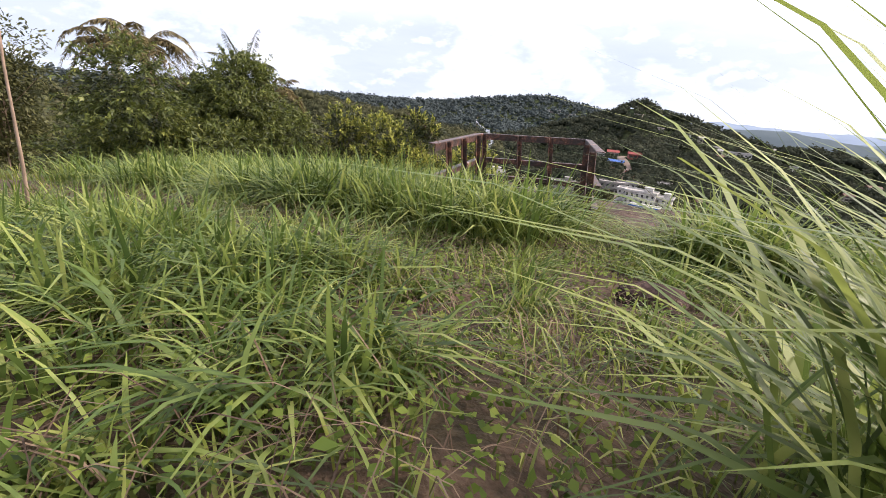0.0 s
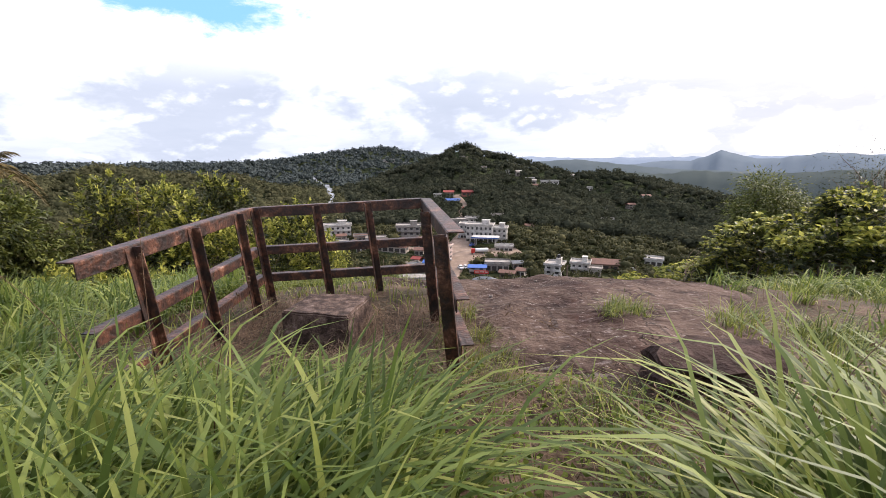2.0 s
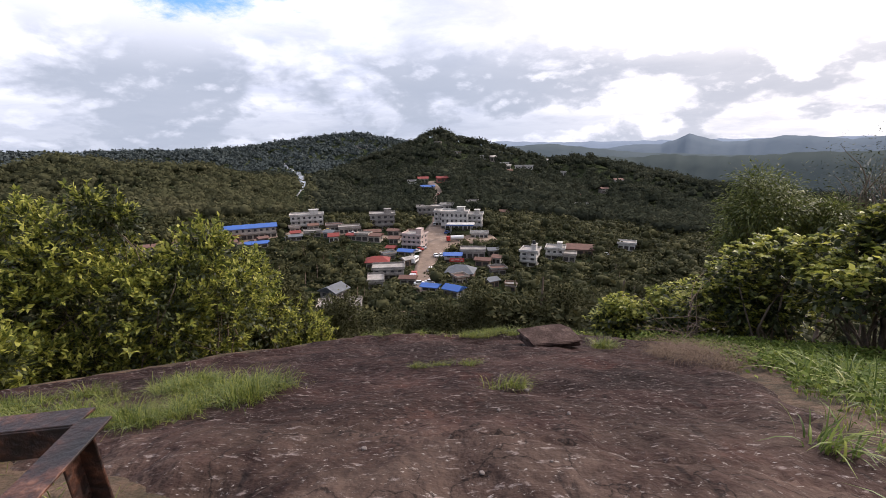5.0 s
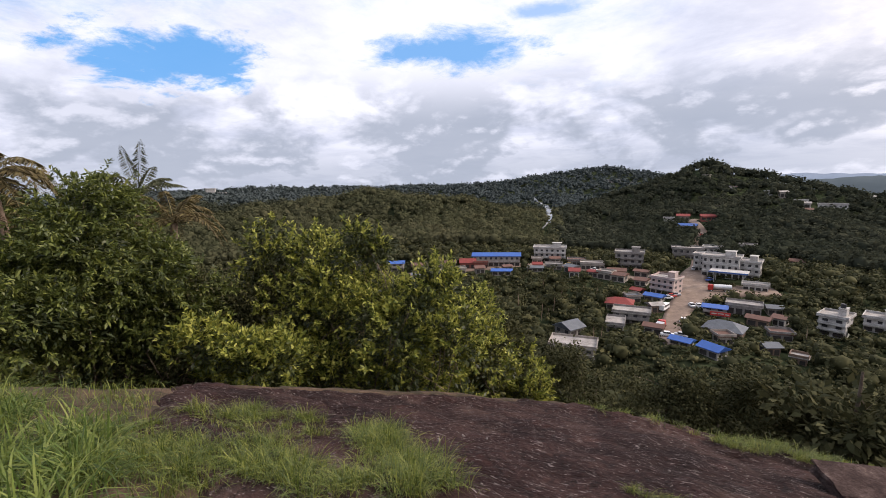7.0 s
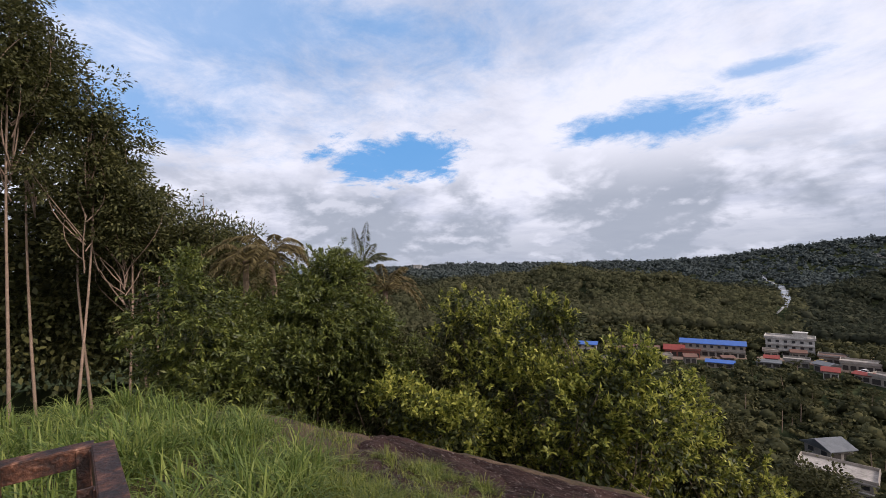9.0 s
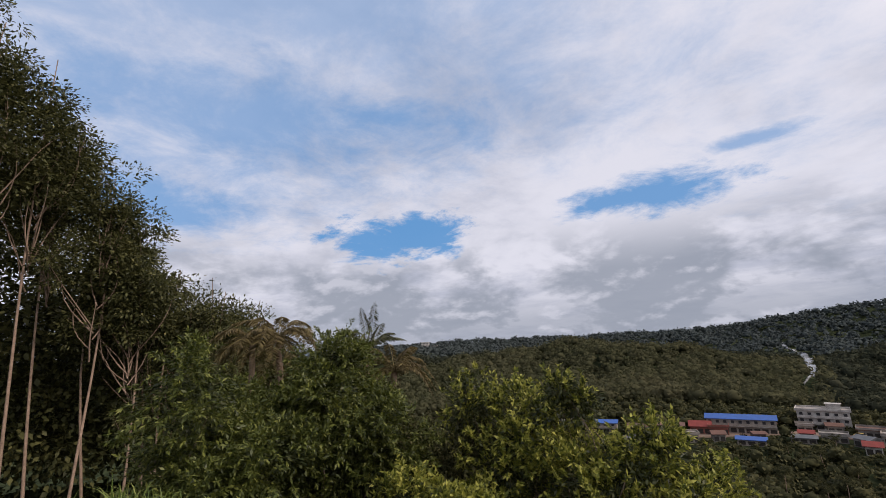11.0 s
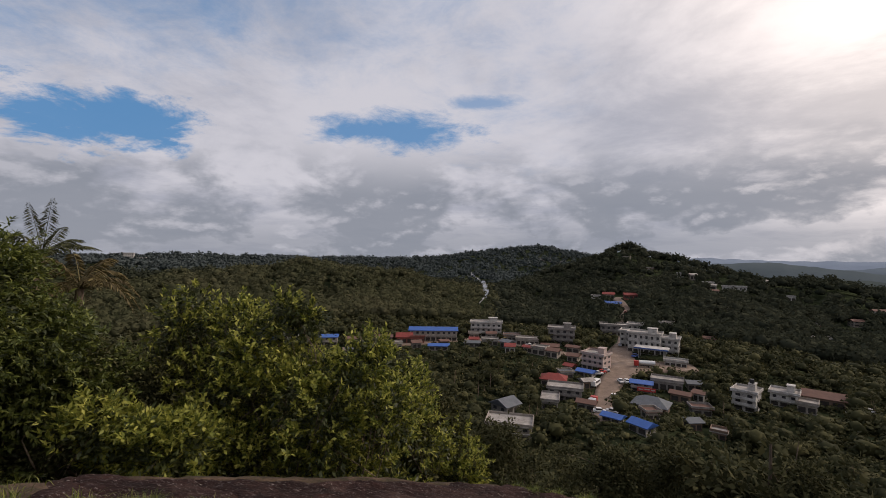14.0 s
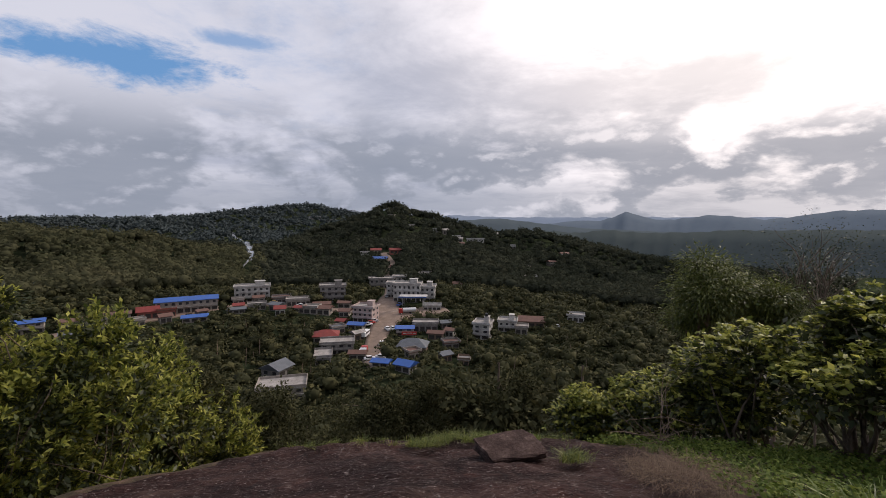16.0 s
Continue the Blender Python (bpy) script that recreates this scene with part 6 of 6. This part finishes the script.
def mountain(name, az0, az1, d, tops, mat, label, seed):
    """A distant ridge with depth; tops: (bearing, elevation in degrees) of its crest."""
    a = np.linspace(az0, az1, 160)
    t = np.array(sorted(tops))
    el = np.interp(a, t[:, 0], t[:, 1]) + 0.10 * ripple(a * 10, a * 3, 22, 4, seed)
    rows_ = []
    for k, f in enumerate((0.0, 0.25, 0.55, 0.85, 1.0, 0.8, 0.3)):
        dd = d * (0.80 + 0.06 * k)
        z = -260 + (np.tan(np.radians(el)) * d + 262) * f + (8 * ripple(a * 40, a * 0 + k * 31, 60, 3, seed) if 0 < f < 1 else 0)
        rows_.append(np.stack([EYE[0] - np.sin(np.radians(a)) * dd, EYE[1] + np.cos(np.radians(a)) * dd, z], 1))
    v = np.stack(rows_)
    i = np.arange(v.shape[0] * v.shape[1]).reshape(v.shape[:2])
    q = np.stack([i[:-1, :-1], i[:-1, 1:], i[1:, 1:], i[1:, :-1]], -1).reshape(-1, 4)
    ob = new(name, mesh_np(name, v.reshape(-1, 3), q, mat, None, True))
    return tagged(ob, label, "mountain", kind="structure")


# the low ridge has its own colour with haze in it
mountain("backdrop_1", 10, -75, 2500, ((10, -1.5), (-8, -0.6), (-14, -0.3), (-19, -0.9), (-26, -1.6), (-40, -1.9), (-60, -1.2), (-75, -1)), material("hazed_wood_low", [(0.3, (0.070, 0.088, 0.098)), (0.7, (0.088, 0.108, 0.120))], 0.004, 1.0, 0.0, spec=0.0), "hazy blue-grey ridge in the distance", 1)
mountain("backdrop_2", -14, -78, 3300, ((-14, -1.6), (-24, -0.55), (-26.5, -0.5), (-28.2, 0.05), (-29.4, 0.62), (-30.8, 0.1), (-33, -0.35), (-36, -0.15), (-38, 0.25), (-40, 0.15), (-43, -0.3), (-48, 0.6), (-55, 1.0), (-78, 0.5)), HAZED_WOOD[1], "hazy blue mountain with a sharp peak", 2)
mountain("backdrop_5", -14, -80, 1500, ((-14, -2.6), (-20, -1.9), (-24, -2.1), (-27, -1.7), (-33, -2.0), (-40, -1.5), (-50, -1.2), (-80, -1.0)), HAZED_WOOD[0], "dim blue-green ridge beyond the valley", 5)
mountain("backdrop_3", 20, -80, 4100, ((20, -1.0), (0, -0.2), (-8, 0.1), (-15, -0.15), (-24, -0.1), (-40, 0.0), (-80, 0.2)), HAZED_WOOD[2], "pale blue mountain range on the horizon", 3)
mountain("backdrop_4", 130, 12, 3300, ((12, -1), (20, -0.3), (40, -0.35), (60, -0.5), (90, -0.2), (130, 0)), HAZED_WOOD[1], "pale hazy hills on the horizon", 4)

# ---- palms and banana plants among the houses ----
r = np.random.default_rng(230)
pal = palm((-60, 215, land1(-60, 215)), 6.8, 16, 2.6, "coconut palm on the valley floor", 231, "dark_leaf", 0.05, 0.12, "coconut_palm", 1.15, 26)
for _ in range(46):
    az, d = r.choice([r.uniform(16, 34), r.uniform(-28, -9), r.uniform(8, 18)]), r.uniform(140, 225)
    x, y = polar(az, d)
    if open_view(np.array([x]), np.array([y]))[0]:
        s = r.uniform(0.7, 1.15)
        m = pose(x, y, land1(x, y), 0, 0, r.uniform(0, 360)) @ Matrix.Diagonal((s, s, s, 1))
        copy_thing(pal, m).matrix_world = m

r = np.random.default_rng(240)
pieces = []
# near floor of the valley
n = 8600
az, d = r.uniform(-58, 70, n), np.sqrt(r.uniform(85 ** 2, 330 ** 2, n))
x, y = EYE[0] - np.sin(np.radians(az)) * d, EYE[1] + np.cos(np.radians(az)) * d
ok = open_view(x, y)
x, y, az, d = x[ok], y[ok], az[ok], d[ok]
hgt = r.uniform(2.2, 7.5, len(x)) * np.where(r.uniform(0, 1, len(x)) < 0.3, 0.5, 1)
hgt = np.minimum(hgt, EYE[2] + d * np.tan(np.radians(sight(az, d) - 0.5)) - land(x, y))
ok = hgt > 1.0
x, y, hgt = x[ok], y[ok], hgt[ok]
v, f = wood_mass(r, x, y, hgt, hgt * r.uniform(0.4, 0.65, len(x)), 30, 0.42 + hgt * 0.12)
valley_wood = new("valley_trees", mesh_np("valley_trees", v, f, M["dark_leaf"]))
n = 13000
az, d = r.uniform(-40, 60, n), np.sqrt(r.uniform(90 ** 2, 330 ** 2, n))
x, y = EYE[0] - np.sin(np.radians(az)) * d, EYE[1] + np.cos(np.radians(az)) * d
ok = np.ones(n, bool)
for cx, cy, half, front, back in CLEAR:
    ok &= (np.abs(x - cx) > half + 0.6) | (np.abs(y - cy) > (4.5 if front > 20 else 4.2))
x, y = x[ok], y[ok]
hgt = r.uniform(0.8, 2.4, len(x))
v, f = wood_mass(r, x, y, hgt, hgt * r.uniform(0.6, 1.1, len(x)), 14, 0.42 + hgt * 0.24)
tagged(new("valley_bushes", mesh_np("valley_bushes", v, f, M["dark_leaf"])), "low bushes and garden plants between the houses", "bushes", kind="stuff")
tagged(valley_wood, "mixed trees and bushes filling the valley floor", "trees", kind="stuff")
# hills
n = 20000
az, d = r.uniform(-50, 72, n), 300 + 1300 * r.uniform(0, 1, n) ** 1.5
x, y = EYE[0] - np.sin(np.radians(az)) * d, EYE[1] + np.cos(np.radians(az)) * d
ok = open_view(x, y)
x, y, d = x[ok], y[ok], d[ok]
az = az[ok]
hgt = r.uniform(6, 13, len(x)) * (0.8 + d / 2500)
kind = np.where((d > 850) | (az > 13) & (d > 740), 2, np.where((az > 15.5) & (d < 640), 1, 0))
for k, (name, mat, label) in enumerate((("hill_forest", "forest_leaf", "dark forest covering the domed hill"), ("plantation", "plantation_leaf", "lighter green tree plantation on the near hill"), ("far_forest", "hazed_leaf", "forest on the far ridges, tinted grey-green for haze"))):
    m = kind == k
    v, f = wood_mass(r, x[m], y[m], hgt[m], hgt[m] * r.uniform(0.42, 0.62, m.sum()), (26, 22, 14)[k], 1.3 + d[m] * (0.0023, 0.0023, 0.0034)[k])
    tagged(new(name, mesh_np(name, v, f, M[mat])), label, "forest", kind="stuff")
